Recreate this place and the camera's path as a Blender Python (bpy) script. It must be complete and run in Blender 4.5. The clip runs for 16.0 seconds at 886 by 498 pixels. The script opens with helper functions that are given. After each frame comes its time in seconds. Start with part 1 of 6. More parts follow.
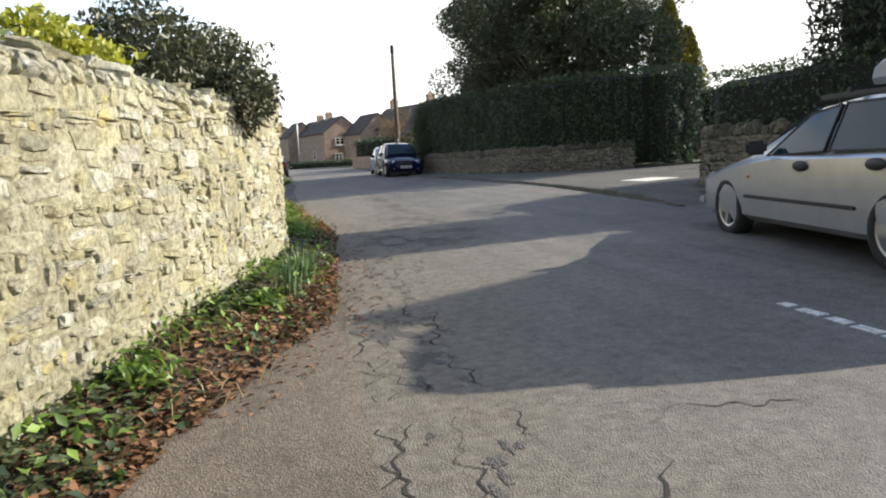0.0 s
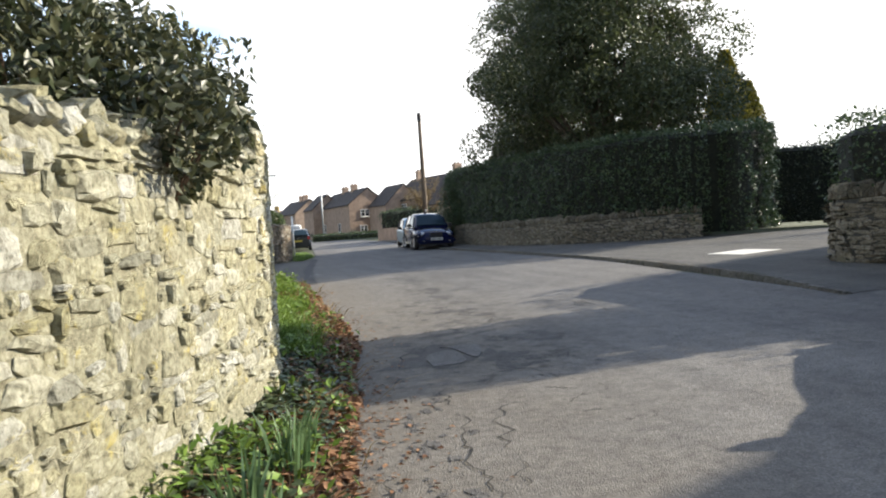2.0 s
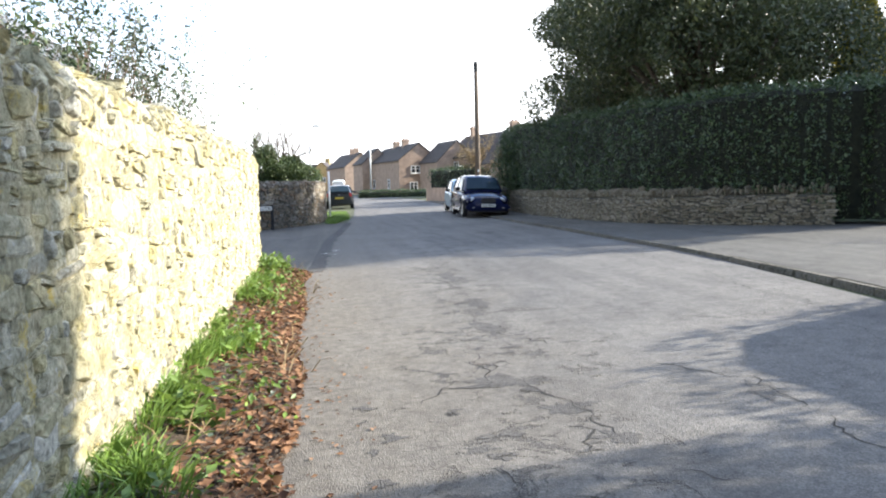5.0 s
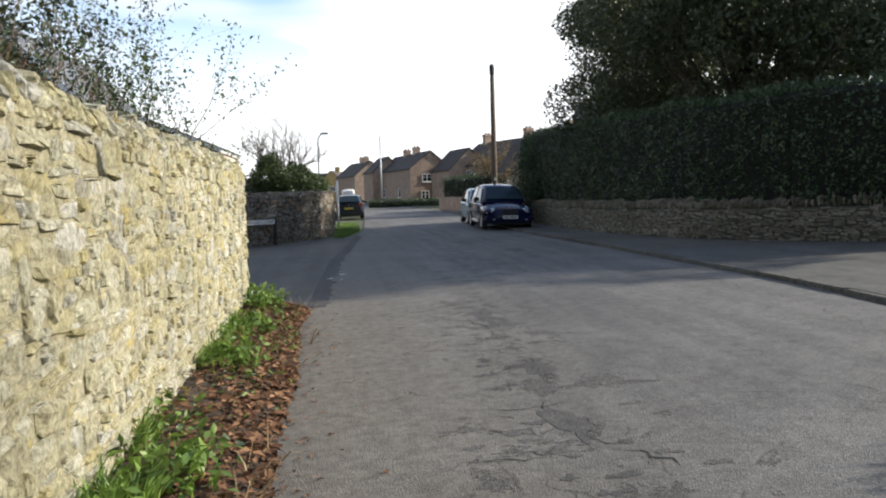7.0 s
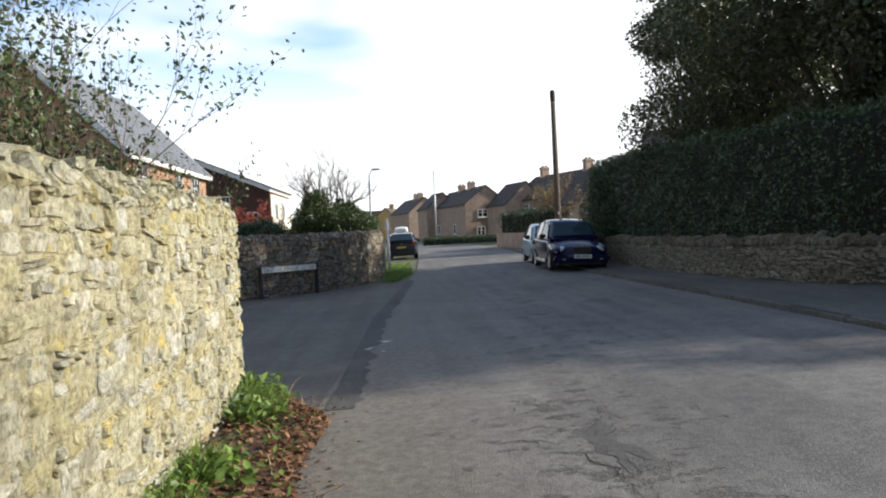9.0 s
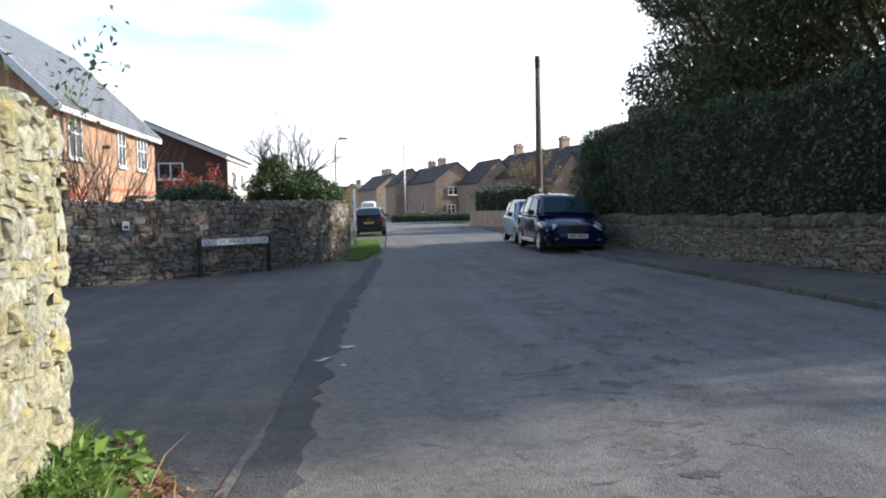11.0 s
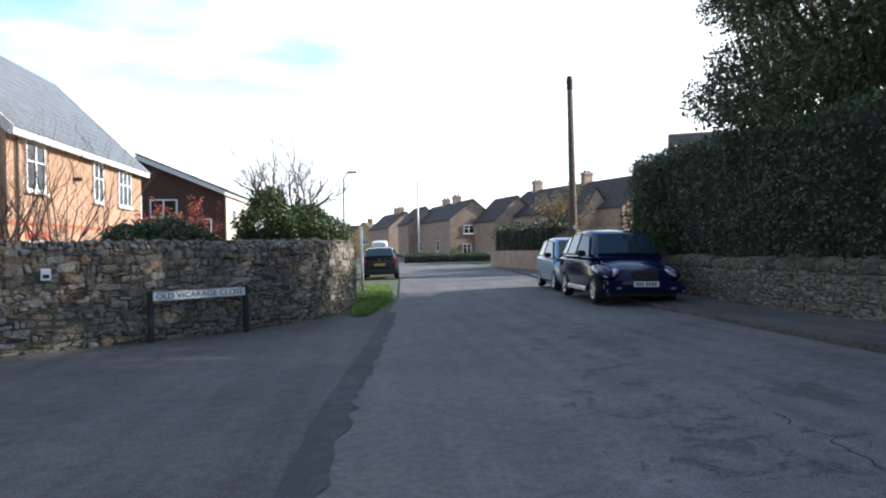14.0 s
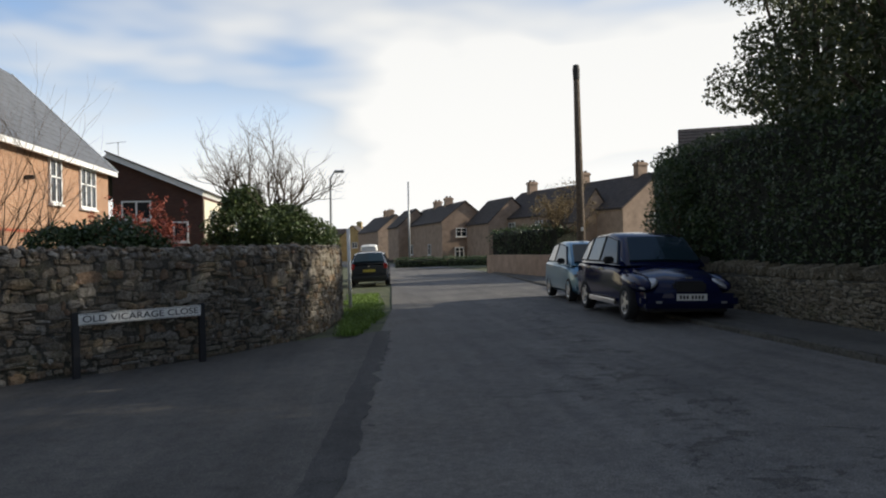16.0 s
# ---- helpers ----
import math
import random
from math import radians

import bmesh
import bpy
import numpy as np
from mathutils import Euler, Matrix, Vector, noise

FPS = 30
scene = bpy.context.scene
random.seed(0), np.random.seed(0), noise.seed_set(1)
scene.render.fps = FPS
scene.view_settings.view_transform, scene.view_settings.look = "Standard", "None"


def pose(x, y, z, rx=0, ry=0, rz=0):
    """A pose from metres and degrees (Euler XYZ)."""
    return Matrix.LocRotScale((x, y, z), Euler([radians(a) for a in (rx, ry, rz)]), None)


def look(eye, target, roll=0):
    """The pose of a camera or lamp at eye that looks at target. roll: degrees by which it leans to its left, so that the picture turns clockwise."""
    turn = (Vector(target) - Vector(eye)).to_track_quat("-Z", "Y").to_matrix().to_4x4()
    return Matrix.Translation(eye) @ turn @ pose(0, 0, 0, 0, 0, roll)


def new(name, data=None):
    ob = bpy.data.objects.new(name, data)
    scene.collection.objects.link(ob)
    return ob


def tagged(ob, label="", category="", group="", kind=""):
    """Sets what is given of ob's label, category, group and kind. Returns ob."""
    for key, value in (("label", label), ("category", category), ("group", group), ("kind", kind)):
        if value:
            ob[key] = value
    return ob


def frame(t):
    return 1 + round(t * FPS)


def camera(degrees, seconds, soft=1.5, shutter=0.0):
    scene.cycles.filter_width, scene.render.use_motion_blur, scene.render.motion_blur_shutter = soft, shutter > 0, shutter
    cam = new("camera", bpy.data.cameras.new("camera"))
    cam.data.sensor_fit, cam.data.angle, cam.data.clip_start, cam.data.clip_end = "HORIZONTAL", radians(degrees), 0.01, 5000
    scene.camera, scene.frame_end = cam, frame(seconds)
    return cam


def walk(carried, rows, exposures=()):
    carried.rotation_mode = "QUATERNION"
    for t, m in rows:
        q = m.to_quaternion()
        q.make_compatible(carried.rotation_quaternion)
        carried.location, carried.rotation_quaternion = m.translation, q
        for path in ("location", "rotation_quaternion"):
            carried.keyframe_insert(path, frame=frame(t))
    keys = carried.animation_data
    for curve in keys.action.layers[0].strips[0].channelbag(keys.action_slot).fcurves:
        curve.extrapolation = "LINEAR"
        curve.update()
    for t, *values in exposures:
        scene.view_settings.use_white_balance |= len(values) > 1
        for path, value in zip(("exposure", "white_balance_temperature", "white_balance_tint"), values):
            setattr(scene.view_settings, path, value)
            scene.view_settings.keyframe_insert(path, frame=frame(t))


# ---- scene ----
# camera and walk
cam = camera(62.5, 16.0, soft=2.0)
LEAN = -1.4
PATH = [
    (0, (-0.012, -0.019, 1.048), (0.485, 1.899, 0.774), -4.1),
    (0.5, (0.046, 0.698, 1.072), (0.49, 2.644, 0.946), -8.3),
    (1, (0.074, 1.455, 1.064), (0.511, 3.393, 0.835), -5.7),
    (1.5, (0.236, 2.145, 1.032), (0.682, 4.08, 0.797), -10.2),
    (2, (0.355, 2.878, 1.07), (0.805, 4.825, 0.991), -4.9),
    (2.5, (0.544, 3.558, 1.046), (1.089, 5.469, 0.817), -6.1),
    (3, (0.736, 4.285, 1.153), (1.133, 6.229, 0.908), -2.2),
    (3.5, (0.892, 4.906, 1.208), (1.362, 6.826, 0.903), 0.8),
    (4, (1.123, 5.554, 1.236), (1.442, 7.501, 0.906), -2.0),
    (4.5, (1.107, 6.135, 1.245), (1.38, 8.095, 0.954), 1.3),
    (5, (1.27, 6.813, 1.267), (1.575, 8.78, 1.082), -2.4),
    (5.2, (1.302, 7.039, 1.343), (1.607, 9.007, 1.155), -2.1),
    (7.3, (1.384, 9.451, 1.319), (1.65, 11.427, 1.173), -3.1),
    (7.5, (1.436, 9.768, 1.312), (1.652, 11.753, 1.207), -5.8),
    (8, (1.444, 10.502, 1.345), (1.642, 12.49, 1.262), -4.4),
    (8.5, (1.458, 11.158, 1.333), (1.755, 13.124, 1.112), -3.8),
    (9, (1.556, 11.921, 1.407), (1.691, 13.916, 1.35), -3.8),
    (9.5, (1.551, 12.679, 1.407), (1.781, 14.664, 1.328), -3.1),
    (9.7, (1.57, 12.947, 1.366), (1.79, 14.933, 1.274), -3.4),
    (11.8, (1.509, 15.963, 1.215), (1.765, 17.94, 1.053), -0.7),
    (12, (1.53, 16.213, 1.219), (1.854, 18.177, 1.026), -2.1),
    (12.5, (1.648, 16.919, 1.211), (1.882, 18.904, 1.161), -3.2),
    (13, (1.62, 17.605, 1.239), (1.9, 19.582, 1.135), -1.7),
    (13.5, (1.7, 18.285, 1.215), (1.958, 20.268, 1.161), -4.9),
    (14, (1.65, 19.002, 1.251), (1.846, 20.992, 1.241), -2.4),
    (14.5, (1.621, 19.608, 1.244), (1.838, 21.595, 1.177), -2.5),
    (15, (1.638, 20.339, 1.316), (1.765, 22.334, 1.394), -3.3),
    (15.5, (1.61, 20.951, 1.327), (1.892, 22.93, 1.351), -0.0),
    (16, (1.674, 21.582, 1.312), (1.899, 23.569, 1.309), -2.6),
]
EXPOSURES = [(0.0, 0.95, 6950, 9), (2.0, 1.04, 6850, 9), (3.0, 1.02, 6700, 9), (3.7, 1.35, 6650, 9), (4.3, 1.7, 6650, 9), (5.0, 1.66, 6500, 9), (7.5, 0.4, 6600, 9), (9.5, 0.62, 6600, 9), (12.0, 1.15, 6000, 9), (13.0, 1.5, 6000, 9), (13.5, 1.25, 6000, 9), (14.5, 0.62, 6400, 9), (15.0, 0.4, 6750, 9), (15.5, -0.02, 6800, 9), (16.0, -0.08, 6950, 9)]
walk(cam, [(t, pose(0, 0, 0, 0, LEAN, 0) @ look(eye, target, roll)) for t, eye, target, roll in PATH], EXPOSURES)

# world, sun
SUN_EL, SUN_AZ = 24.0, 3.0          # degrees up, degrees from +x towards +y
world = bpy.data.worlds.new("world")
scene.world = world
world.use_nodes = True
wn, wl = world.node_tree.nodes, world.node_tree.links
wn.clear()
sky = wn.new("ShaderNodeTexSky")
sky.sky_type, sky.sun_disc = "NISHITA", False
sky.sun_elevation, sky.sun_rotation = radians(SUN_EL), radians(90 - SUN_AZ)
sky.dust_density, sky.ozone_density = 0.7, 2.5
co = wn.new("ShaderNodeTexCoord")
mp = wn.new("ShaderNodeMapping")
mp.inputs["Scale"].default_value = (1.0, 1.0, 3.2)
mp.inputs["Rotation"].default_value = (0.0, 0.25, 0.5)
cl = wn.new("ShaderNodeTexNoise")
cl.inputs["Scale"].default_value, cl.inputs["Detail"].default_value, cl.inputs["Roughness"].default_value = 1.3, 4.0, 0.5
rmp = wn.new("ShaderNodeValToRGB")
rmp.color_ramp.elements[0].position, rmp.color_ramp.elements[1].position = 0.44, 0.57
rmp.color_ramp.elements[0].color = (0.08, 0.08, 0.08, 1)
mixc = wn.new("ShaderNodeMix")
mixc.data_type = "RGBA"
mixc.inputs[7].default_value = (7.4, 8.2, 9.4, 1)
bgn, wout = wn.new("ShaderNodeBackground"), wn.new("ShaderNodeOutputWorld")
bgn.inputs["Strength"].default_value = 0.07
wl.new(co.outputs["Generated"], mp.inputs["Vector"])
wl.new(mp.outputs[0], cl.inputs["Vector"])
wl.new(cl.outputs[0], rmp.inputs[0])
wl.new(rmp.outputs[0], mixc.inputs[0])
lift_sky = wn.new("ShaderNodeMix")
lift_sky.data_type, lift_sky.blend_type = "RGBA", "MULTIPLY"
lift_sky.inputs[0].default_value = 1.0
lift_sky.inputs[7].default_value = (2.6, 2.9, 3.3, 1)
wl.new(sky.outputs[0], lift_sky.inputs[6])
wl.new(lift_sky.outputs[2], mixc.inputs[6])
sepz = wn.new("ShaderNodeSeparateXYZ")
wl.new(co.outputs["Generated"], sepz.inputs[0])
hz = wn.new("ShaderNodeValToRGB")
hz.color_ramp.elements[0].position, hz.color_ramp.elements[0].color = 0.0, (1, 1, 1, 1)
hz.color_ramp.elements[1].position, hz.color_ramp.elements[1].color = 0.46, (0, 0, 0, 1)
mid = hz.color_ramp.elements.new(0.27)
mid.color = (0.85, 0.85, 0.85, 1)
wl.new(sepz.outputs[2], hz.inputs[0])
haze = wn.new("ShaderNodeMix")
haze.data_type = "RGBA"
haze.inputs[7].default_value = (15.0, 15.4, 16.0, 1)
veil = wn.new("ShaderNodeMapRange")
veil.inputs["To Min"].default_value, veil.inputs["From Min"].default_value = 0.06, 0.25
wl.new(rmp.outputs[0], veil.inputs["Value"])
thick = wn.new("ShaderNodeMath")
thick.operation = "MULTIPLY"
low = wn.new("ShaderNodeMath")
low.operation = "MAXIMUM"
inv = wn.new("ShaderNodeMapRange")
inv.inputs["From Min"].default_value, inv.inputs["From Max"].default_value = 0.1, 0.24
inv.inputs["To Min"].default_value, inv.inputs["To Max"].default_value = 1.0, 0.0
wl.new(sepz.outputs[2], inv.inputs["Value"])
wl.new(veil.outputs[0], low.inputs[0])
wl.new(inv.outputs[0], low.inputs[1])
wl.new(hz.outputs[0], thick.inputs[0])
wl.new(low.outputs[0], thick.inputs[1])
wl.new(thick.outputs[0], haze.inputs[0])
wl.new(mixc.outputs[2], haze.inputs[6])
side = wn.new("ShaderNodeVectorMath")
side.operation = "DOT_PRODUCT"
side.inputs[1].default_value = (0.72, 0.69, 0.0)
wl.new(co.outputs["Generated"], side.inputs[0])
glow = wn.new("ShaderNodeMapRange")
glow.interpolation_type = "SMOOTHSTEP"
for k, v in (("From Min", -0.75), ("From Max", 0.45), ("To Min", 0.5), ("To Max", 1.0)):
    glow.inputs[k].default_value = v
wl.new(side.outputs["Value"], glow.inputs["Value"])
dim = wn.new("ShaderNodeMix")
dim.data_type, dim.blend_type = "RGBA", "MULTIPLY"
dim.inputs[0].default_value = 1.0
wl.new(haze.outputs[2], dim.inputs[6])
wl.new(glow.outputs[0], dim.inputs[7])
wl.new(dim.outputs[2], bgn.inputs["Color"])
wl.new(bgn.outputs[0], wout.inputs[0])
sun = new("sun", bpy.data.lights.new("sun", "SUN"))
sun.data.energy, sun.data.angle, sun.data.color = 5.0, radians(0.6), (1.0, 0.93, 0.82)
_az, _el = radians(SUN_AZ), radians(SUN_EL)
SUN_DIR = Vector((math.cos(_el) * math.cos(_az), math.cos(_el) * math.sin(_az), math.sin(_el)))
sun.matrix_world = look(SUN_DIR * 60, (0, 0, 0))


# ---------- materials
def material(name, rough=0.8, metal=0.0, spec=0.5):
    m = bpy.data.materials.new(name)
    m.use_nodes = True
    b = m.node_tree.nodes["Principled BSDF"]
    b.inputs["Roughness"].default_value, b.inputs["Metallic"].default_value = rough, metal
    b.inputs["Specular IOR Level"].default_value = spec
    return m, m.node_tree.nodes, m.node_tree.links, b


def ramp(n, l, src, stops):
    r = n.new("ShaderNodeValToRGB")
    while len(r.color_ramp.elements) < len(stops):
        r.color_ramp.elements.new(0.5)
    for e, (p, c) in zip(r.color_ramp.elements, stops):
        e.position, e.color = p, (*c, 1)
    l.new(src, r.inputs[0])
    return r.outputs[0]


def noise_tex(n, l, scale, detail=5, rough=0.6, vec=None, dist=0.0):
    t = n.new("ShaderNodeTexNoise")
    t.inputs["Scale"].default_value, t.inputs["Detail"].default_value, t.inputs["Roughness"].default_value = scale, detail, rough
    t.inputs["Distortion"].default_value = dist
    if vec is not None:
        l.new(vec, t.inputs["Vector"])
    return t.outputs[0]


def mixed(n, l, kind, fac, a, b):
    x = n.new("ShaderNodeMix")
    x.data_type, x.blend_type = "RGBA", kind
    for v, k in ((fac, 0), (a, 6), (b, 7)):
        if isinstance(v, (int, float)):
            x.inputs[k].default_value = v
        elif isinstance(v, tuple):
            x.inputs[k].default_value = (*v, 1)
        else:
            l.new(v, x.inputs[k])
    return x.outputs[2]


def place_vec(n):
    return n.new("ShaderNodeNewGeometry").outputs["Position"]


def bumped(n, l, b, src, dist, strength=1.0):
    u = n.new("ShaderNodeBump")
    u.inputs["Distance"].default_value, u.inputs["Strength"].default_value = dist, strength
    l.new(src, u.inputs["Height"])
    l.new(u.outputs[0], b.inputs["Normal"])


def plain(name, colour, rough=0.6, metal=0.0, vary=0.12, scale=6.0, bump=0.002, spec=0.5):
    """A paint-like or plastic surface with faint mottling and wear."""
    m, n, l, b = material(name, rough, metal, spec)
    v = place_vec(n)
    f = noise_tex(n, l, scale, 6, 0.65, v)
    dark = tuple(c * (1 - 2 * vary) for c in colour)
    light = tuple(min(1, c * (1 + vary)) for c in colour)
    l.new(ramp(n, l, f, [(0.3, dark), (0.7, light)]), b.inputs["Base Color"])
    if bump:
        bumped(n, l, b, noise_tex(n, l, scale * 12, 4, 0.6, v), bump)
    return m


def stone(name, tones, lichen=(0.5, 0.42, 0.16), lichen_amount=0.25, moss=0.0):
    """Rubble limestone: one tone a stone, with stains, lichen and pitting, the pits' shade put into the colour."""
    m, n, l, b = material(name, 0.92, 0, 0.25)
    v = place_vec(n)
    rnd = n.new("ShaderNodeObjectInfo").outputs["Random"]
    isl = n.new("ShaderNodeNewGeometry").outputs["Random Per Island"]
    add = n.new("ShaderNodeMath")
    add.operation = "ADD"
    l.new(rnd, add.inputs[0])
    l.new(isl, add.inputs[1])
    fr = n.new("ShaderNodeMath")
    fr.operation = "FRACT"
    l.new(add.outputs[0], fr.inputs[0])
    base = ramp(n, l, fr.outputs[0], [(i / max(1, len(tones) - 1), c) for i, c in enumerate(tones)])
    big = noise_tex(n, l, 1.3, 5, 0.6, v)
    base = mixed(n, l, "MULTIPLY", 0.7, base, ramp(n, l, big, [(0.3, (0.62, 0.62, 0.6)), (0.65, (1.0, 1.0, 1.0))]))
    # fine dark flecks: shadow of small pits and crevices, put into the colour
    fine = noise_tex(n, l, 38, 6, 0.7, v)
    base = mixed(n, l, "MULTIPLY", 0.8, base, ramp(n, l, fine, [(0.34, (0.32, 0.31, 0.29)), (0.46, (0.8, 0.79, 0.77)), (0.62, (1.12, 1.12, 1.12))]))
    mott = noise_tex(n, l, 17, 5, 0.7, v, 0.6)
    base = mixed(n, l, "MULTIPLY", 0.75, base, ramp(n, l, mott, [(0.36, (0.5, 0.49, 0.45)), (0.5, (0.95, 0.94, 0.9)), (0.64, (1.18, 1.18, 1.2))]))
    spots = noise_tex(n, l, 5.5, 6, 0.75, v, 0.4)
    lf = ramp(n, l, spots, [(0.58, (0, 0, 0)), (0.68, (lichen_amount * 2,) * 3)])
    base = mixed(n, l, "MIX", lf, base, lichen)
    pale = ramp(n, l, noise_tex(n, l, 11, 4, 0.6, v, 1.2), [(0.66, (0, 0, 0)), (0.71, (lichen_amount * 1.6,) * 3)])
    base = mixed(n, l, "MIX", pale, base, (0.72, 0.71, 0.66))
    if moss:
        mf = ramp(n, l, noise_tex(n, l, 2.6, 6, 0.7, v), [(0.52, (0, 0, 0)), (0.66, (moss,) * 3)])
        base = mixed(n, l, "MIX", mf, base, (0.09, 0.11, 0.035))
    l.new(base, b.inputs["Base Color"])
    bumped(n, l, b, noise_tex(n, l, 15, 10, 0.76, v, 0.4), 0.042)
    return m


def leafy(name, dark, light, rough=0.45, trans=0.25, spec=0.5):
    m, n, l, b = material(name, rough, 0, spec)
    isl = n.new("ShaderNodeNewGeometry").outputs["Random Per Island"]
    c = ramp(n, l, isl, [(0.0, dark), (0.6, tuple((a + d) / 2 for a, d in zip(dark, light))), (1.0, light)])
    v = place_vec(n)
    c = mixed(n, l, "MULTIPLY", 0.6, c, ramp(n, l, noise_tex(n, l, 1.1, 4, 0.6, v), [(0.3, (0.6, 0.6, 0.6)), (0.7, (1.15, 1.15, 1.1))]))
    l.new(c, b.inputs["Base Color"])
    if trans:
        t = n.new("ShaderNodeBsdfTranslucent")
        l.new(c, t.inputs["Color"])
        mx = n.new("ShaderNodeMixShader")
        mx.inputs[0].default_value = trans
        l.new(b.outputs[0], mx.inputs[1])
        l.new(t.outputs[0], mx.inputs[2])
        l.new(mx.outputs[0], n["Material Output"].inputs["Surface"])
    return m


def asphalt(name, lo, hi, crack=0.5, mud=False):
    m, n, l, b = material(name, 0.85, 0, 0.35)
    v = place_vec(n)
    big = noise_tex(n, l, 0.45, 6, 0.65, v, 0.3)
    base = ramp(n, l, big, [(0.32, lo), (0.68, hi)])
    agg = n.new("ShaderNodeTexVoronoi")
    agg.inputs["Scale"].default_value = 130
    l.new(v, agg.inputs["Vector"])
    base = mixed(n, l, "MULTIPLY", 0.85, base, ramp(n, l, agg.outputs["Color"], [(0.15, (0.55, 0.55, 0.55)), (0.55, (0.92, 0.92, 0.92)), (0.86, (1.35, 1.33, 1.3)), (0.97, (1.7, 1.66, 1.6))]))
    base = mixed(n, l, "MULTIPLY", 0.7, base, ramp(n, l, noise_tex(n, l, 7, 7, 0.72, v), [(0.3, (0.55, 0.54, 0.53)), (0.5, (0.95, 0.95, 0.95)), (0.68, (1.2, 1.19, 1.17))]))
    # tyre polish and old dressing run in streaks along the lane
    run = n.new("ShaderNodeMapping")
    run.inputs["Scale"].default_value = (1.7, 0.09, 1.0)
    l.new(v, run.inputs["Vector"])
    base = mixed(n, l, "MULTIPLY", 0.5, base, ramp(n, l, noise_tex(n, l, 1.6, 5, 0.6, run.outputs[0]), [(0.36, (0.68, 0.68, 0.69)), (0.5, (0.98, 0.98, 0.98)), (0.64, (1.22, 1.22, 1.2))]))
    height = mixed(n, l, "ADD", 0.6, agg.outputs["Distance"], noise_tex(n, l, 26, 6, 0.75, v))
    if crack:
        warp = mixed(n, l, "ADD", 0.55, v, n.new("ShaderNodeTexNoise").outputs["Color"])
        vo = n.new("ShaderNodeTexVoronoi")
        vo.feature, vo.inputs["Scale"].default_value = "DISTANCE_TO_EDGE", 0.75
        l.new(warp, vo.inputs["Vector"])
        line = ramp(n, l, vo.outputs["Distance"], [(0.0, (1, 1, 1)), (0.006, (0.7, 0.7, 0.7)), (0.014, (0, 0, 0))])
        where = ramp(n, l, noise_tex(n, l, 0.55, 4, 0.6, v), [(0.5, (0, 0, 0)), (0.6, (crack,) * 3)])
        base = mixed(n, l, "MIX", mixed(n, l, "MULTIPLY", 1.0, line, where), base, (0.012, 0.012, 0.013))
    if mud:
        # brown soil washed off the verge onto the lane's edge, thinning unevenly towards the crown
        sx = n.new("ShaderNodeSeparateXYZ")
        l.new(v, sx.inputs[0])
        ragged = n.new("ShaderNodeMath")
        ragged.operation, ragged.inputs[1].default_value = "MULTIPLY_ADD", 3.2
        l.new(noise_tex(n, l, 0.9, 6, 0.65, v), ragged.inputs[0])
        l.new(sx.outputs[0], ragged.inputs[2])
        fade = n.new("ShaderNodeMapRange")
        fade.inputs["From Min"].default_value, fade.inputs["From Max"].default_value = 2.2, 5.2
        fade.inputs["To Min"].default_value, fade.inputs["To Max"].default_value = 0.8, 0.0
        l.new(ragged.outputs[0], fade.inputs["Value"])
        soil = ramp(n, l, noise_tex(n, l, 14, 6, 0.7, v), [(0.35, (0.1, 0.085, 0.066)), (0.6, (0.17, 0.15, 0.122)), (0.75, (0.24, 0.215, 0.18))])
        base = mixed(n, l, "MIX", fade.outputs[0], base, soil)
        # the broken-up track where the top dressing has worn through
        axis = n.new("ShaderNodeMath")
        axis.operation, axis.inputs[1].default_value = "MULTIPLY_ADD", -0.115
        l.new(sx.outputs[1], axis.inputs[0])
        l.new(sx.outputs[0], axis.inputs[2])
        dist = n.new("ShaderNodeMath")
        dist.operation, dist.inputs[1].default_value = "SUBTRACT", 1.05
        l.new(axis.outputs[0], dist.inputs[0])
        off = n.new("ShaderNodeMath")
        off.operation = "ABSOLUTE"
        l.new(dist.outputs[0], off.inputs[0])
        near_axis = n.new("ShaderNodeMapRange")
        near_axis.inputs["From Min"].default_value, near_axis.inputs["From Max"].default_value = 0.1, 1.1
        near_axis.inputs["To Min"].default_value, near_axis.inputs["To Max"].default_value = 0.115, 0.0
        l.new(off.outputs[0], near_axis.inputs["Value"])
        worn = n.new("ShaderNodeMath")
        worn.operation = "ADD"
        l.new(noise_tex(n, l, 2.3, 9, 0.72, v, 0.7), worn.inputs[0])
        l.new(near_axis.outputs[0], worn.inputs[1])
        reach = n.new("ShaderNodeMapRange")
        reach.inputs["From Min"].default_value, reach.inputs["From Max"].default_value = 5.5, 8.0
        reach.inputs["To Min"].default_value, reach.inputs["To Max"].default_value = -0.13, 0.0
        l.new(sx.outputs[1], reach.inputs["Value"])
        along_lane = n.new("ShaderNodeMath")
        along_lane.operation = "ADD"
        l.new(worn.outputs[0], along_lane.inputs[0])
        l.new(reach.outputs[0], along_lane.inputs[1])
        bare = ramp(n, l, along_lane.outputs[0], [(0.645, (0, 0, 0)), (0.68, (0.85, 0.85, 0.85))])
        base = mixed(n, l, "MIX", bare, base, mixed(n, l, "MULTIPLY", 1.0, (0.085, 0.08, 0.075), ramp(n, l, agg.outputs["Color"], [(0.2, (0.35, 0.35, 0.35)), (0.6, (0.9, 0.9, 0.9)), (0.95, (2.0, 1.95, 1.85))])))
        height = mixed(n, l, "SUBTRACT", 1.0, height, mixed(n, l, "MULTIPLY", 1.0, bare, (1.6, 1.6, 1.6)))
    l.new(base, b.inputs["Base Color"])
    bumped(n, l, b, height, 0.0042, 0.85)
    return m


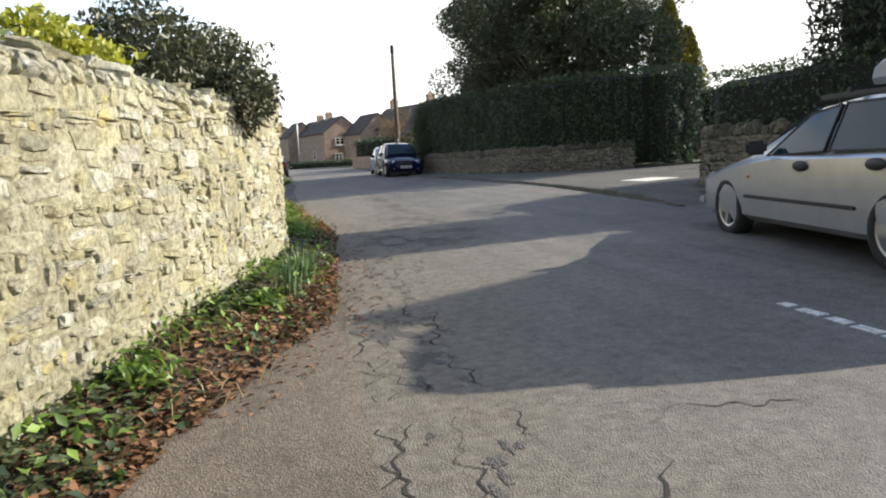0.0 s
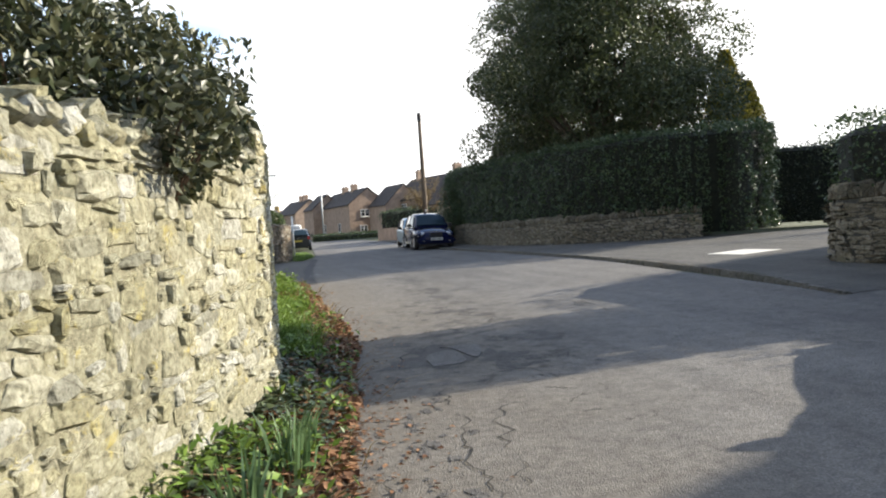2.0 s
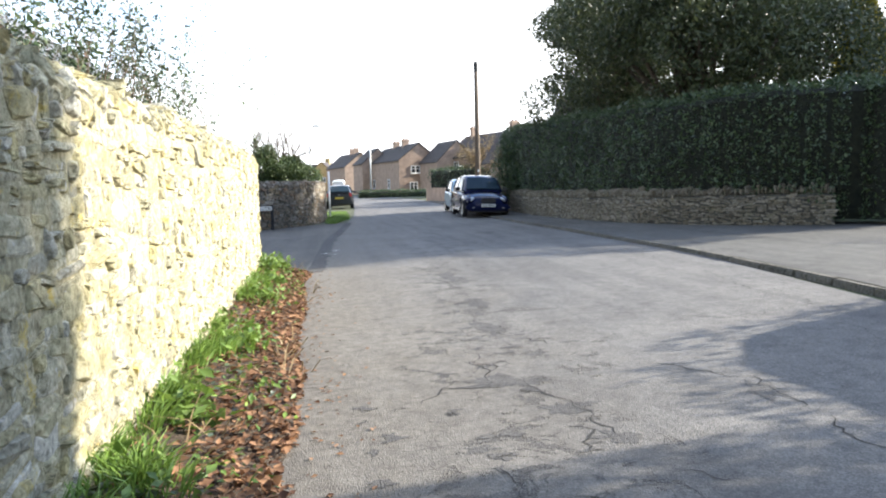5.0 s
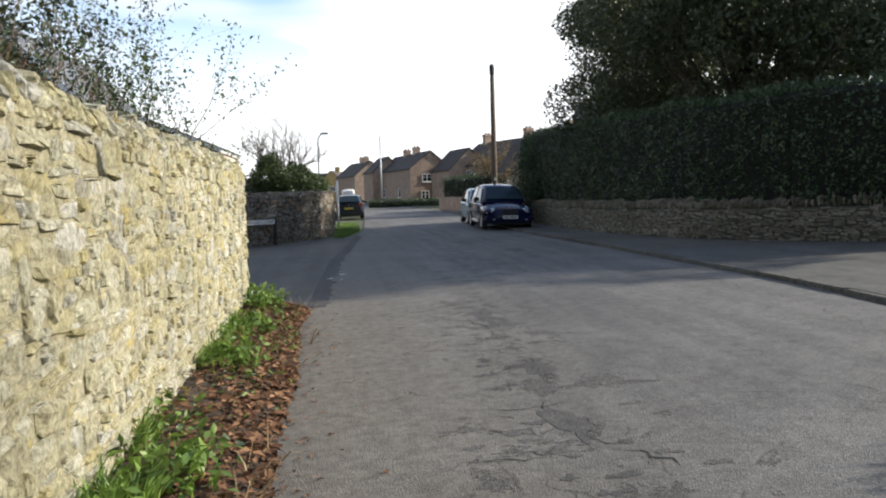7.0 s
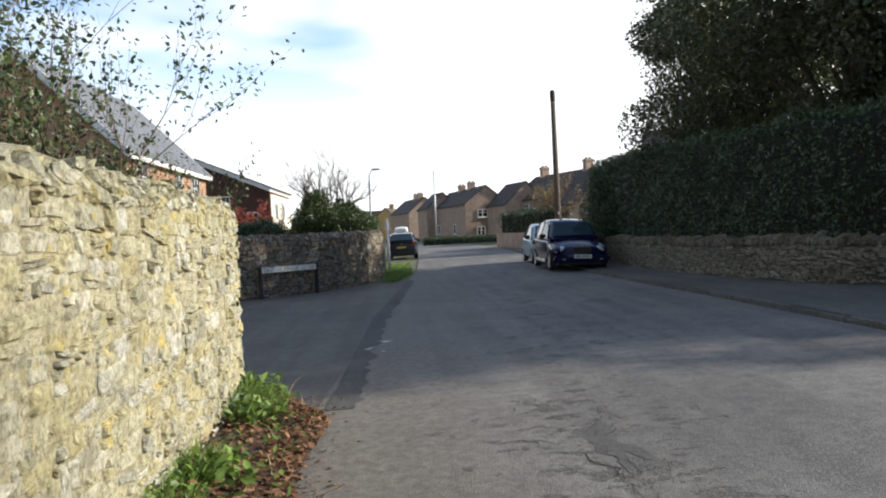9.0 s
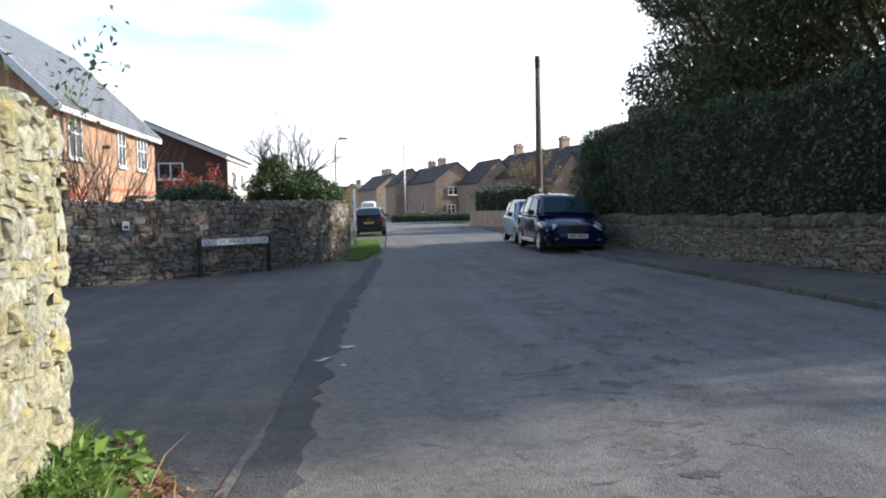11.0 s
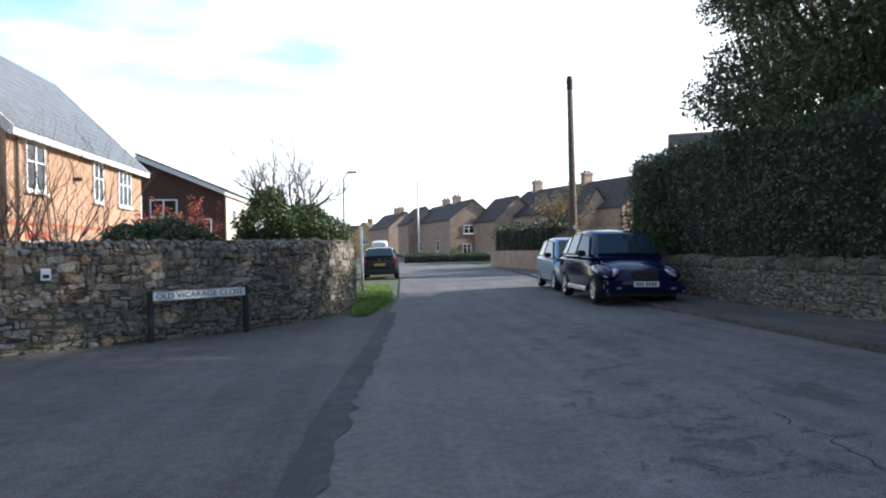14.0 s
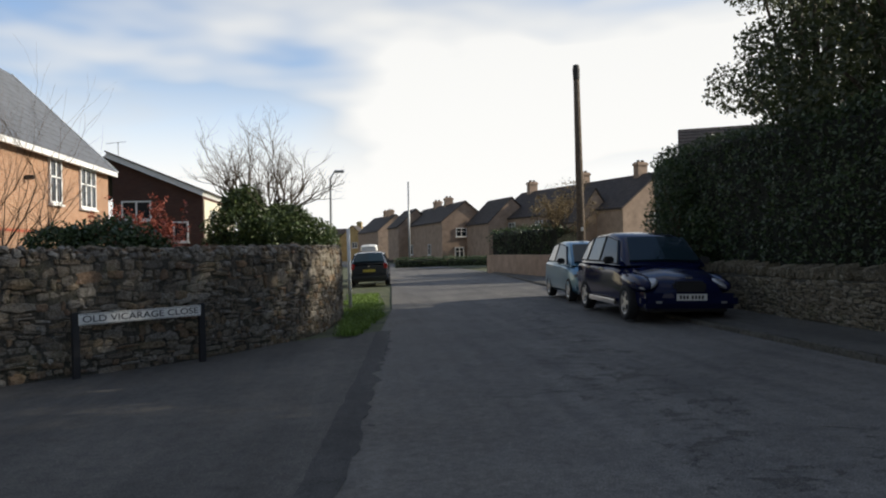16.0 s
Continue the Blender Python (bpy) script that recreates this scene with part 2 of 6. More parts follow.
def brickwork(name, c1, c2, mortar):
    m, n, l, b = material(name, 0.9, 0, 0.2)
    t = n.new("ShaderNodeTexBrick")
    for k, c in (("Color1", c1), ("Color2", c2), ("Mortar", mortar)):
        t.inputs[k].default_value = (*c, 1)
    t.inputs["Scale"].default_value, t.inputs["Mortar Size"].default_value = 1.0, 0.006
    t.inputs["Brick Width"].default_value, t.inputs["Row Height"].default_value = 0.225, 0.075
    co_ = n.new("ShaderNodeTexCoord")
    sep, com, ad = n.new("ShaderNodeSeparateXYZ"), n.new("ShaderNodeCombineXYZ"), n.new("ShaderNodeMath")
    l.new(co_.outputs["Object"], sep.inputs[0])
    l.new(sep.outputs[0], ad.inputs[0])
    l.new(sep.outputs[1], ad.inputs[1])
    l.new(ad.outputs[0], com.inputs[0])
    l.new(sep.outputs[2], com.inputs[1])
    l.new(com.outputs[0], t.inputs["Vector"])
    v = place_vec(n)
    base = mixed(n, l, "MULTIPLY", 0.7, t.outputs[0], ramp(n, l, noise_tex(n, l, 0.9, 6, 0.65, v), [(0.3, (0.7, 0.7, 0.7)), (0.7, (1.1, 1.1, 1.1))]))
    l.new(base, b.inputs["Base Color"])
    bumped(n, l, b, noise_tex(n, l, 30, 5, 0.6, v), 0.006)
    return m


def carpaint(name, colour, metal=0.4, rough=0.3, spec=0.5, coat=0.35):
    m, n, l, b = material(name, rough, metal, spec)
    v = place_vec(n)
    l.new(mixed(n, l, "MULTIPLY", 0.5, colour, ramp(n, l, noise_tex(n, l, 3, 6, 0.7, v), [(0.3, (0.72, 0.7, 0.68)), (0.7, (1.05, 1.05, 1.05))])), b.inputs["Base Color"])
    b.inputs["Coat Weight"].default_value, b.inputs["Coat Roughness"].default_value = coat, 0.06
    return m


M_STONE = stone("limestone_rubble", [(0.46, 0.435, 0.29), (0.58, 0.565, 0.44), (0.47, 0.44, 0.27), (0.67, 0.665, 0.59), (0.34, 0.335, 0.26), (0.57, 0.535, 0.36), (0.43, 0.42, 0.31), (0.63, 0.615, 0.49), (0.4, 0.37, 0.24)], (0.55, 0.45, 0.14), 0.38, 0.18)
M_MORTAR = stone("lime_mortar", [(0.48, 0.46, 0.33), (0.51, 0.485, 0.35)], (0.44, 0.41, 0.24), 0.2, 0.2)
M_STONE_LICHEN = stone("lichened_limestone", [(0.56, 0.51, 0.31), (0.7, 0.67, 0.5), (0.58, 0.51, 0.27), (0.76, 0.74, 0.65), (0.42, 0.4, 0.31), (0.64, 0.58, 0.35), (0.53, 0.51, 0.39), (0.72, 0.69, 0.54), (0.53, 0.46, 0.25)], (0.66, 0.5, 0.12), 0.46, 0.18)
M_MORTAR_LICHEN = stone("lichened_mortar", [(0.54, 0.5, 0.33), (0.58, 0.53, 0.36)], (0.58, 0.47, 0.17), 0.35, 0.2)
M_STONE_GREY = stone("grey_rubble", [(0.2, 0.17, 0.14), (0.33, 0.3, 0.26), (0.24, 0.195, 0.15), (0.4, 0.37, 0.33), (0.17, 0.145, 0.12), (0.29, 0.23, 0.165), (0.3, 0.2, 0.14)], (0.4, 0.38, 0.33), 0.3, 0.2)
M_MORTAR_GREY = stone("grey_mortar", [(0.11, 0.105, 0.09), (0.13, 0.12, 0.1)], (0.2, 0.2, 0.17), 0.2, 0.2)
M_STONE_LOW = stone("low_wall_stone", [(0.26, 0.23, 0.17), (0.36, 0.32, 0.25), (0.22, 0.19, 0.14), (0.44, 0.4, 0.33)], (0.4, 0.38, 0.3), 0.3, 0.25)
M_ROAD = asphalt("road_asphalt", (0.115, 0.11, 0.106), (0.18, 0.172, 0.16), 0.0, True)
M_SIDE = asphalt("side_road_asphalt", (0.092, 0.084, 0.074), (0.13, 0.118, 0.103), 0.0)
M_PAVE = asphalt("pavement_asphalt", (0.082, 0.079, 0.073), (0.125, 0.12, 0.11), 0.3)
M_PATCH = asphalt("worn_tarmac_patch", (0.078, 0.074, 0.07), (0.125, 0.118, 0.11), 0.0)
M_REPAIR = asphalt("smooth_repair_tarmac", (0.135, 0.13, 0.124), (0.16, 0.154, 0.146), 0.0)
M_JOINT = asphalt("broken_joint_tarmac", (0.05, 0.047, 0.044), (0.085, 0.08, 0.074), 0.0)
M_MARGIN = asphalt("brown_tarmac_margin", (0.115, 0.096, 0.075), (0.18, 0.152, 0.118), 0.2)
M_CRACK = plain("crack_dirt", (0.02, 0.019, 0.017), 0.95, vary=0.3)
M_KERB = stone("kerb_stone", [(0.16, 0.15, 0.135), (0.22, 0.21, 0.19), (0.18, 0.175, 0.155)], (0.2, 0.2, 0.15), 0.1, 0.1)
M_SOIL = plain("verge_soil", (0.085, 0.06, 0.04), 0.95, vary=0.4, scale=9, bump=0.02)
M_GROUND = plain("garden_ground", (0.09, 0.1, 0.045), 0.95, vary=0.35, scale=1.5, bump=0.02)
M_IVY = leafy("ivy_leaf", (0.025, 0.042, 0.02), (0.10, 0.13, 0.055), 0.38, 0.15)
M_WEED = leafy("weed_leaf", (0.07, 0.13, 0.022), (0.22, 0.33, 0.06), 0.5, 0.3)
M_DEAD = leafy("dead_leaf", (0.08, 0.036, 0.02), (0.36, 0.2, 0.11), 0.75, 0.15, 0.2)
M_STRAW = leafy("dry_stalk", (0.2, 0.14, 0.07), (0.42, 0.33, 0.2), 0.8, 0.1, 0.2)
M_GRASS = leafy("grass_blade", (0.08, 0.15, 0.022), (0.25, 0.38, 0.08), 0.5, 0.3)
M_DAFF = leafy("daffodil_leaf", (0.05, 0.10, 0.045), (0.13, 0.21, 0.09), 0.5, 0.25)
M_LAUREL = leafy("hedge_leaf", (0.035, 0.06, 0.026), (0.1, 0.15, 0.06), 0.36, 0.22, 0.5)
# near-black, painted as the shade deep inside hedges and conifers
M_CORE = plain("hedge_inner_shade", (0.016, 0.02, 0.01), 0.95, vary=0.4, scale=10, bump=0.02)
M_TREE = leafy("evergreen_leaf", (0.04, 0.055, 0.026), (0.11, 0.13, 0.055), 0.42, 0.32, 0.45)
M_YEW = leafy("conifer_leaf", (0.025, 0.036, 0.02), (0.06, 0.075, 0.036), 0.5, 0.2)
M_GOLD = leafy("golden_conifer_leaf", (0.16, 0.15, 0.02), (0.5, 0.42, 0.06), 0.55, 0.4)
M_SHRUB = leafy("viburnum_leaf", (0.03, 0.045, 0.02), (0.12, 0.12, 0.06), 0.45, 0.2)
M_LIME = leafy("yellow_green_leaf", (0.22, 0.25, 0.02), (0.5, 0.5, 0.08), 0.5, 0.4)
M_BUSH = leafy("garden_bush_leaf", (0.03, 0.055, 0.02), (0.14, 0.19, 0.06), 0.45, 0.25)
M_RED = leafy("red_twig", (0.25, 0.05, 0.03), (0.5, 0.14, 0.09), 0.6, 0.2)
M_BARK = plain("bark", (0.11, 0.085, 0.06), 0.9, vary=0.35, scale=14, bump=0.02)
M_TWIG = plain("twig_bark", (0.16, 0.1, 0.065), 0.85, vary=0.3, scale=20, bump=0.004)
M_BRICK = brickwork("orange_brick", (0.43, 0.24, 0.145), (0.35, 0.185, 0.105), (0.45, 0.38, 0.3))
M_BRICKRED = plain("red_soldier_brick", (0.42, 0.1, 0.055), 0.9, vary=0.2, scale=9)
M_DARKBRICK = brickwork("brown_brick", (0.105, 0.05, 0.038), (0.08, 0.04, 0.032), (0.11, 0.09, 0.08))
M_BUFF = plain("buff_stone_render", (0.4, 0.29, 0.215), 0.92, vary=0.16, scale=1.6, bump=0.01)
M_YELLOW = plain("yellow_stone_render", (0.5, 0.37, 0.17), 0.92, vary=0.15, scale=1.6, bump=0.01)
M_SLATE = plain("slate_roof", (0.13, 0.14, 0.155), 0.75, vary=0.15, scale=2.5, bump=0.01)
M_TILE = plain("brown_tile_roof", (0.07, 0.056, 0.05), 0.85, vary=0.25, scale=3, bump=0.01)
M_WHITE = plain("white_upvc", (0.8, 0.8, 0.78), 0.4, vary=0.04)
M_CREAM = plain("cream_render", (0.72, 0.66, 0.5), 0.85, vary=0.06)
M_BLACK = plain("black_plastic", (0.018, 0.018, 0.02), 0.55, vary=0.2)
M_TYRE = plain("tyre_rubber", (0.022, 0.021, 0.021), 0.85, vary=0.25, scale=20)
M_ALLOY = plain("alloy_rim", (0.55, 0.55, 0.55), 0.3, 0.85, vary=0.15)
M_CHROME = plain("chrome", (0.75, 0.75, 0.75), 0.12, 1.0, vary=0.03, bump=0)
M_SILVER = carpaint("silver_paint", (0.5, 0.51, 0.52), 0.6, 0.28)
M_NAVY = carpaint("dark_navy_paint", (0.008, 0.012, 0.05), 0.0, 0.1, 0.22, 0.05)
M_BLUE = carpaint("light_blue_paint", (0.1, 0.25, 0.36), 0.45, 0.28)
M_DKCAR = carpaint("dark_grey_paint", (0.03, 0.036, 0.045), 0.3, 0.25)
M_POLE = plain("weathered_timber_pole", (0.15, 0.115, 0.085), 0.9, vary=0.3, scale=8, bump=0.01)
M_GALV = plain("galvanised_steel", (0.42, 0.44, 0.45), 0.5, 0.6)
M_PALE = plain("pale_concrete", (0.62, 0.6, 0.55), 0.85, vary=0.12)
M_SIGNW = plain("sign_white", (0.78, 0.78, 0.74), 0.45, vary=0.07)
M_INK = plain("sign_ink", (0.02, 0.02, 0.022), 0.5)
M_PAINT = plain("worn_road_paint", (0.6, 0.6, 0.57), 0.8, vary=0.3, scale=30)
M_LAMP_RED = plain("red_lamp_lens", (0.35, 0.015, 0.015), 0.2, vary=0.1)
M_LAMP_CLEAR = plain("clear_lamp_lens", (0.36, 0.37, 0.39), 0.1, 0.3, vary=0.08, bump=0)
M_LAMP_AMBER = plain("amber_lamp_lens", (0.55, 0.2, 0.04), 0.25, vary=0.05)
M_PLATE_Y = plain("yellow_plate", (0.45, 0.36, 0.05), 0.45, vary=0.05)


def glass(name, tint=(0.02, 0.025, 0.03), rough=0.03, spec=0.45):
    m, n, l, b = material(name, rough, 0, spec)
    b.inputs["Base Color"].default_value = (*tint, 1)
    return m


M_GLASS = glass("window_glass")
# near-black colour for the shaded hollow behind the wheel spokes
M_WELL, _n, _l, _b = material("wheel_shade_black", 0.95, 0, 0.05)
_b.inputs["Base Color"].default_value = (0.012, 0.012, 0.012, 1)
M_CARGLASS = glass("car_glass", (0.014, 0.03, 0.042), 0.02, 0.24)


# ---------- building helpers
def gz(x, y):
    """Height of the ground: it climbs gently to the right and dips a little at both ends."""
    return 0.0244 * min(14.0, max(-8.0, x)) + float(np.interp(y, [-60, 3, 6, 9, 18, 24, 32, 45, 70, 400], [-0.12, -0.1, -0.03, 0, -0.02, -0.05, -0.14, -0.2, -0.2, -0.2]))


def part(name, bm, mat, parent=None, label="", smooth=False):
    me = bpy.data.meshes.new(name)
    if isinstance(bm, tuple):
        me.from_pydata(*bm)
    else:
        bm.to_mesh(me)
        bm.free()
    me.materials.append(mat)
    if smooth:
        for p in me.polygons:
            p.use_smooth = True
    ob = new(name, me)
    ob.parent = parent
    if label:
        ob["label"] = label
    return ob


def thing(name, m, label, category, group="", kind=""):
    e = new(name)
    e.matrix_basis = m
    return tagged(e, label, category, group, kind)


def box(bm, x0, x1, y0, y1, z0, z1, bevel=0.0, m=None):
    r = bmesh.ops.create_cube(bm, size=1)
    vs = r["verts"]
    for v in vs:
        v.co = Vector(((x0 + x1) / 2 + v.co.x * (x1 - x0), (y0 + y1) / 2 + v.co.y * (y1 - y0), (z0 + z1) / 2 + v.co.z * (z1 - z0)))
    if bevel:
        es = list({e for v in vs for e in v.link_edges})
        r = bmesh.ops.bevel(bm, geom=es, offset=bevel, segments=2, affect="EDGES")
        vs = list({v for f in r["faces"] for v in f.verts} | {v for v in vs if v.is_valid})
    if m is not None:
        bmesh.ops.transform(bm, matrix=m, verts=[v for v in vs if v.is_valid])
    return bm


def boxes(*args, bevel=0.0):
    bm = bmesh.new()
    for a in args:
        box(bm, *a, bevel=bevel)
    return bm


def tube(bm, pts, radii, sides=6):
    """A tapered, bent tube along pts."""
    rings, prev = [], None
    for i, p in enumerate(pts):
        p = Vector(p)
        d = (Vector(pts[min(i + 1, len(pts) - 1)]) - Vector(pts[max(i - 1, 0)])).normalized()
        a = d.orthogonal().normalized() if prev is None else (prev - d * prev.dot(d)).normalized()
        prev = a
        b = d.cross(a)
        rings.append([bm.verts.new(p + (a * math.cos(2 * math.pi * k / sides) + b * math.sin(2 * math.pi * k / sides)) * radii[i]) for k in range(sides)])
    for r, s in zip(rings, rings[1:]):
        for k in range(sides):
            bm.faces.new((r[k], r[(k + 1) % sides], s[(k + 1) % sides], s[k]))
    bm.faces.new(rings[0][::-1])
    bm.faces.new(rings[-1])
    return bm


def lathe(bm, profile, sides=24, m=None):
    """Turns (radius, height) about z."""
    rings = []
    for r, z in profile:
        rings.append([bm.verts.new((r * math.cos(2 * math.pi * k / sides), r * math.sin(2 * math.pi * k / sides), z)) for k in range(sides)])
    for a, b in zip(rings, rings[1:]):
        for k in range(sides):
            bm.faces.new((a[k], a[(k + 1) % sides], b[(k + 1) % sides], b[k]))
    if m is not None:
        bmesh.ops.transform(bm, matrix=m, verts=[v for r in rings for v in r])
    return bm


RNG = np.random.default_rng(7)


def leaf_cloud(name, pts, size, mat, parent=None, label="", ratio=0.5, flat=0.0, normals=None, smooth=False):
    """Many small folded leaves, one island each, at pts (n x 3)."""
    pts = np.asarray(pts, float)
    n = len(pts)
    d = RNG.normal(size=(n, 3))
    d[:, 2] *= 1 - flat
    d /= np.linalg.norm(d, axis=1)[:, None] + 1e-9
    up = RNG.normal(size=(n, 3)) + (np.array([0, 0, 6.0 * flat]) if normals is None else normals * 1.2)
    s = np.cross(d, up)
    s /= np.linalg.norm(s, axis=1)[:, None] + 1e-9
    nn = np.cross(s, d)
    L = (size * RNG.uniform(0.6, 1.35, n))[:, None]
    W = L * ratio * RNG.uniform(0.75, 1.2, n)[:, None]
    v = np.empty((n, 4, 3))
    v[:, 0], v[:, 2] = pts - d * L / 2, pts + d * L / 2
    v[:, 1], v[:, 3] = pts + s * W / 2 + nn * W * 0.2 - d * L * 0.06, pts - s * W / 2 + nn * W * 0.2 - d * L * 0.06
    me = bpy.data.meshes.new(name)
    me.vertices.add(4 * n)
    me.vertices.foreach_set("co", v.ravel())
    me.loops.add(6 * n)
    me.polygons.add(2 * n)
    base = np.arange(n)[:, None] * 4
    me.loops.foreach_set("vertex_index", (base + np.array([[0, 1, 2, 0, 2, 3]])).ravel().astype(np.int32))
    me.polygons.foreach_set("loop_start", np.arange(0, 6 * n, 3).astype(np.int32))
    me.update(calc_edges=True)
    me.validate()
    me.materials.append(mat)
    ob = new(name, me)
    ob.parent = parent
    if label:
        ob["label"] = label
    return ob


def along(line, step):
    """Points and unit normals (to the right of the way) every step along a polyline."""
    out = []
    for (x0, y0), (x1, y1) in zip(line, line[1:]):
        d = math.hypot(x1 - x0, y1 - y0)
        k = max(1, round(d / step))
        for i in range(k):
            f = (i + 0.5) / k
            out.append((x0 + (x1 - x0) * f, y0 + (y1 - y0) * f, (y1 - y0) / d, -(x1 - x0) / d, d / k))
    return out


def smooth_line(line, n=3):
    """Rounds a polyline off by corner cutting."""
    for _ in range(n):
        q = [line[0]]
        for a, b in zip(line, line[1:]):
            q += [(a[0] * 0.75 + b[0] * 0.25, a[1] * 0.75 + b[1] * 0.25), (a[0] * 0.25 + b[0] * 0.75, a[1] * 0.25 + b[1] * 0.75)]
        line = q + [line[-1]]
    return line


def strip(name, left, right, mat, lift, parent=None, cross=6, label="", kind="structure", step=0.8):
    """A ground strip between two polylines of equally many points."""
    verts, faces = [], []
    rows = []
    for (a, b), (c, d) in zip(zip(left, left[1:]), zip(right, right[1:])):
        k = max(1, int(math.hypot(b[0] - a[0], b[1] - a[1]) / step))
        for i in range(k):
            f = i / k
            rows.append(((a[0] + (b[0] - a[0]) * f, a[1] + (b[1] - a[1]) * f), (c[0] + (d[0] - c[0]) * f, c[1] + (d[1] - c[1]) * f)))
    rows.append((left[-1], right[-1]))
    for p, q in rows:
        for j in range(cross + 1):
            f = j / cross
            x, y = p[0] + (q[0] - p[0]) * f, p[1] + (q[1] - p[1]) * f
            verts.append((x, y, gz(x, y) + (lift(x, y) if callable(lift) else lift)))
    w = cross + 1
    for i in range(len(rows) - 1):
        for j in range(cross):
            a = i * w + j
            faces.append((a, a + 1, a + w + 1, a + w))
    ob = part(name, (verts, [], faces), mat, parent, label, smooth=True)
    if parent is None:
        tagged(ob, kind=kind)
    return ob


# ---------- ground, road, pavement
XS = [-2500, -600, -200, -80, -40, -25, -16, -12, -8, -6, -4, -2, 0, 2, 4, 6, 8, 10, 12, 14, 18, 25, 40, 80, 200, 600, 2500]
YS = [-2500, -600, -200, -80, -40, -20, -10, -5, 0, 3, 6, 9, 12, 15, 18, 21, 24, 28, 32, 38, 45, 55, 70, 90, 120, 200, 600, 2500]
gv = [(x, y, gz(x, y) - 0.03) for y in YS for x in XS]
gf = [(j * len(XS) + i, j * len(XS) + i + 1, (j + 1) * len(XS) + i + 1, (j + 1) * len(XS) + i) for j in range(len(YS) - 1) for i in range(len(XS) - 1)]
tagged(part("ground", (gv, [], gf), M_GROUND, smooth=True), "rough garden ground and grass around the lane", "ground", kind="structure")

ROAD_L = [(-2.6, -8.0), (-1.6, 0.0), (-0.2, 3.6), (0.45, 6.5), (0.75, 10.0), (0.75, 17.0), (1.05, 21.0), (1.2, 25.0), (1.55, 29.0), (1.9, 34.0), (2.4, 40.0), (2.9, 52.0), (3.2, 64.0), (2.6, 80.0), (-3.0, 120.0), (-12.0, 170.0)]
ROAD_R = [(9.5, -8.0), (9.5, 0.0), (9.2, 3.6), (8.0, 6.5), (5.95, 10.0), (6.85, 17.0), (6.85, 21.0), (6.9, 25.0), (7.0, 29.0), (7.2, 34.0), (7.7, 40.0), (8.4, 52.0), (9.0, 64.0), (8.4, 80.0), (3.0, 120.0), (-5.0, 170.0)]
tagged(strip("road", ROAD_L, ROAD_R, M_ROAD, 0.0, cross=10), "worn grey asphalt lane with cracks and patches", "road")
# side road mouth
SIDE_A = [(0.95, 17.8), (1.05, 21.0), (1.2, 25.0), (1.55, 29.0), (1.95, 35.0)]
SIDE_B = [(-12.0, 16.3), (-14.0, 18.0), (-13.5, 22.0), (-6.0, 28.8), (0.2, 34.0)]
tagged(strip("side_road", SIDE_B, SIDE_A, M_SIDE, -0.006, cross=10), "smooth brownish asphalt of the side road mouth", "road")
tagged(strip("wall_foot_path", [(-2.7, -8), (-1.6, 0), (-0.9, 2.6), (-0.1, 4.6), (0.3, 6.0)], [(-0.6, -8), (0.05, 0), (0.35, 2.6), (0.5, 4.6), (0.7, 6.0)], M_MARGIN, 0.004, cross=4), "worn brown tarmac margin at the road edge", "path")
# joint of darker broken tarmac along the side road mouth
def ragged(name, line, w0, w1, mat, lift, label, cat):
    vs, fs = [], []
    pts = along(line, 0.16)
    for x, y, nx, ny, _ in pts:
        a = w0 * (0.4 + noise.noise((x * 3, y * 3, 1.0)) * 0.5 + 0.5)
        b = w1 * (0.4 + noise.noise((x * 5.3, y * 5.3, 8.0)) * 0.5 + 0.5)
        for s in (-a, b):
            vs.append((x + nx * s, y + ny * s, gz(x + nx * s, y + ny * s) + lift))
    for i in range(len(pts) - 1):
        fs.append((2 * i, 2 * i + 1, 2 * i + 3, 2 * i + 2))
    return tagged(part(name, (vs, [], fs), mat), label, cat, kind="stuff")


ragged("tarmac_joint", smooth_line(SIDE_A, 2), 0.05, 0.24, M_JOINT, 0.006, "dark broken tarmac joint along the side road mouth", "road joint")

# pavement and kerb on the far side
KERB = smooth_line([(5.75, 9.0), (6.0, 10.2), (6.32, 11.5), (6.65, 14.2), (6.85, 17.5), (6.9, 22.0), (7.0, 28.0), (7.2, 34.0), (7.7, 40.0), (8.4, 52.0), (9.0, 64.0)], 2)
PAVE_R = [(x + 12.0 if y < 20 else x + 5.5, y) for x, y in KERB]
tagged(strip("pavement", [(x + 0.13, y) for x, y in KERB], PAVE_R, M_PAVE, lambda x, y: 0.004 + 0.05 * max(0.0, min(1.0, (y - 9.0) / 2.0)), cross=8), "grey tarmac pavement and driveway apron", "pavement")
kerb = thing("kerb", pose(0, 0, 0), "worn grey stone kerb along the pavement", "kerb", kind="structure")
kbm = bmesh.new()
box(kbm, -0.055, 0.055, -0.5, 0.5, -0.12, 0.058, bevel=0.018)
kmesh = None
tot = along(KERB, 0.92)
for x, y, nx, ny, ln in tot:
    if kmesh is None:
        k0 = part("kerb_stone", kbm, M_KERB, kerb)
        kmesh = k0.data
        o = k0
    else:
        o = new("kerb_stone", kmesh)
        o.parent = kerb
    rise = -0.035 * max(0.0, (10.4 - y) / 1.4)
    o.matrix_basis = Matrix.Translation((x + 0.065 * nx, y + 0.065 * ny, gz(x, y) + rise + random.uniform(-0.008, 0.006))) @ pose(0, 0, 0, 0, 0, math.degrees(math.atan2(-ny, nx)) * -1) @ Matrix.Diagonal((1, ln * 0.985, 1, 1))

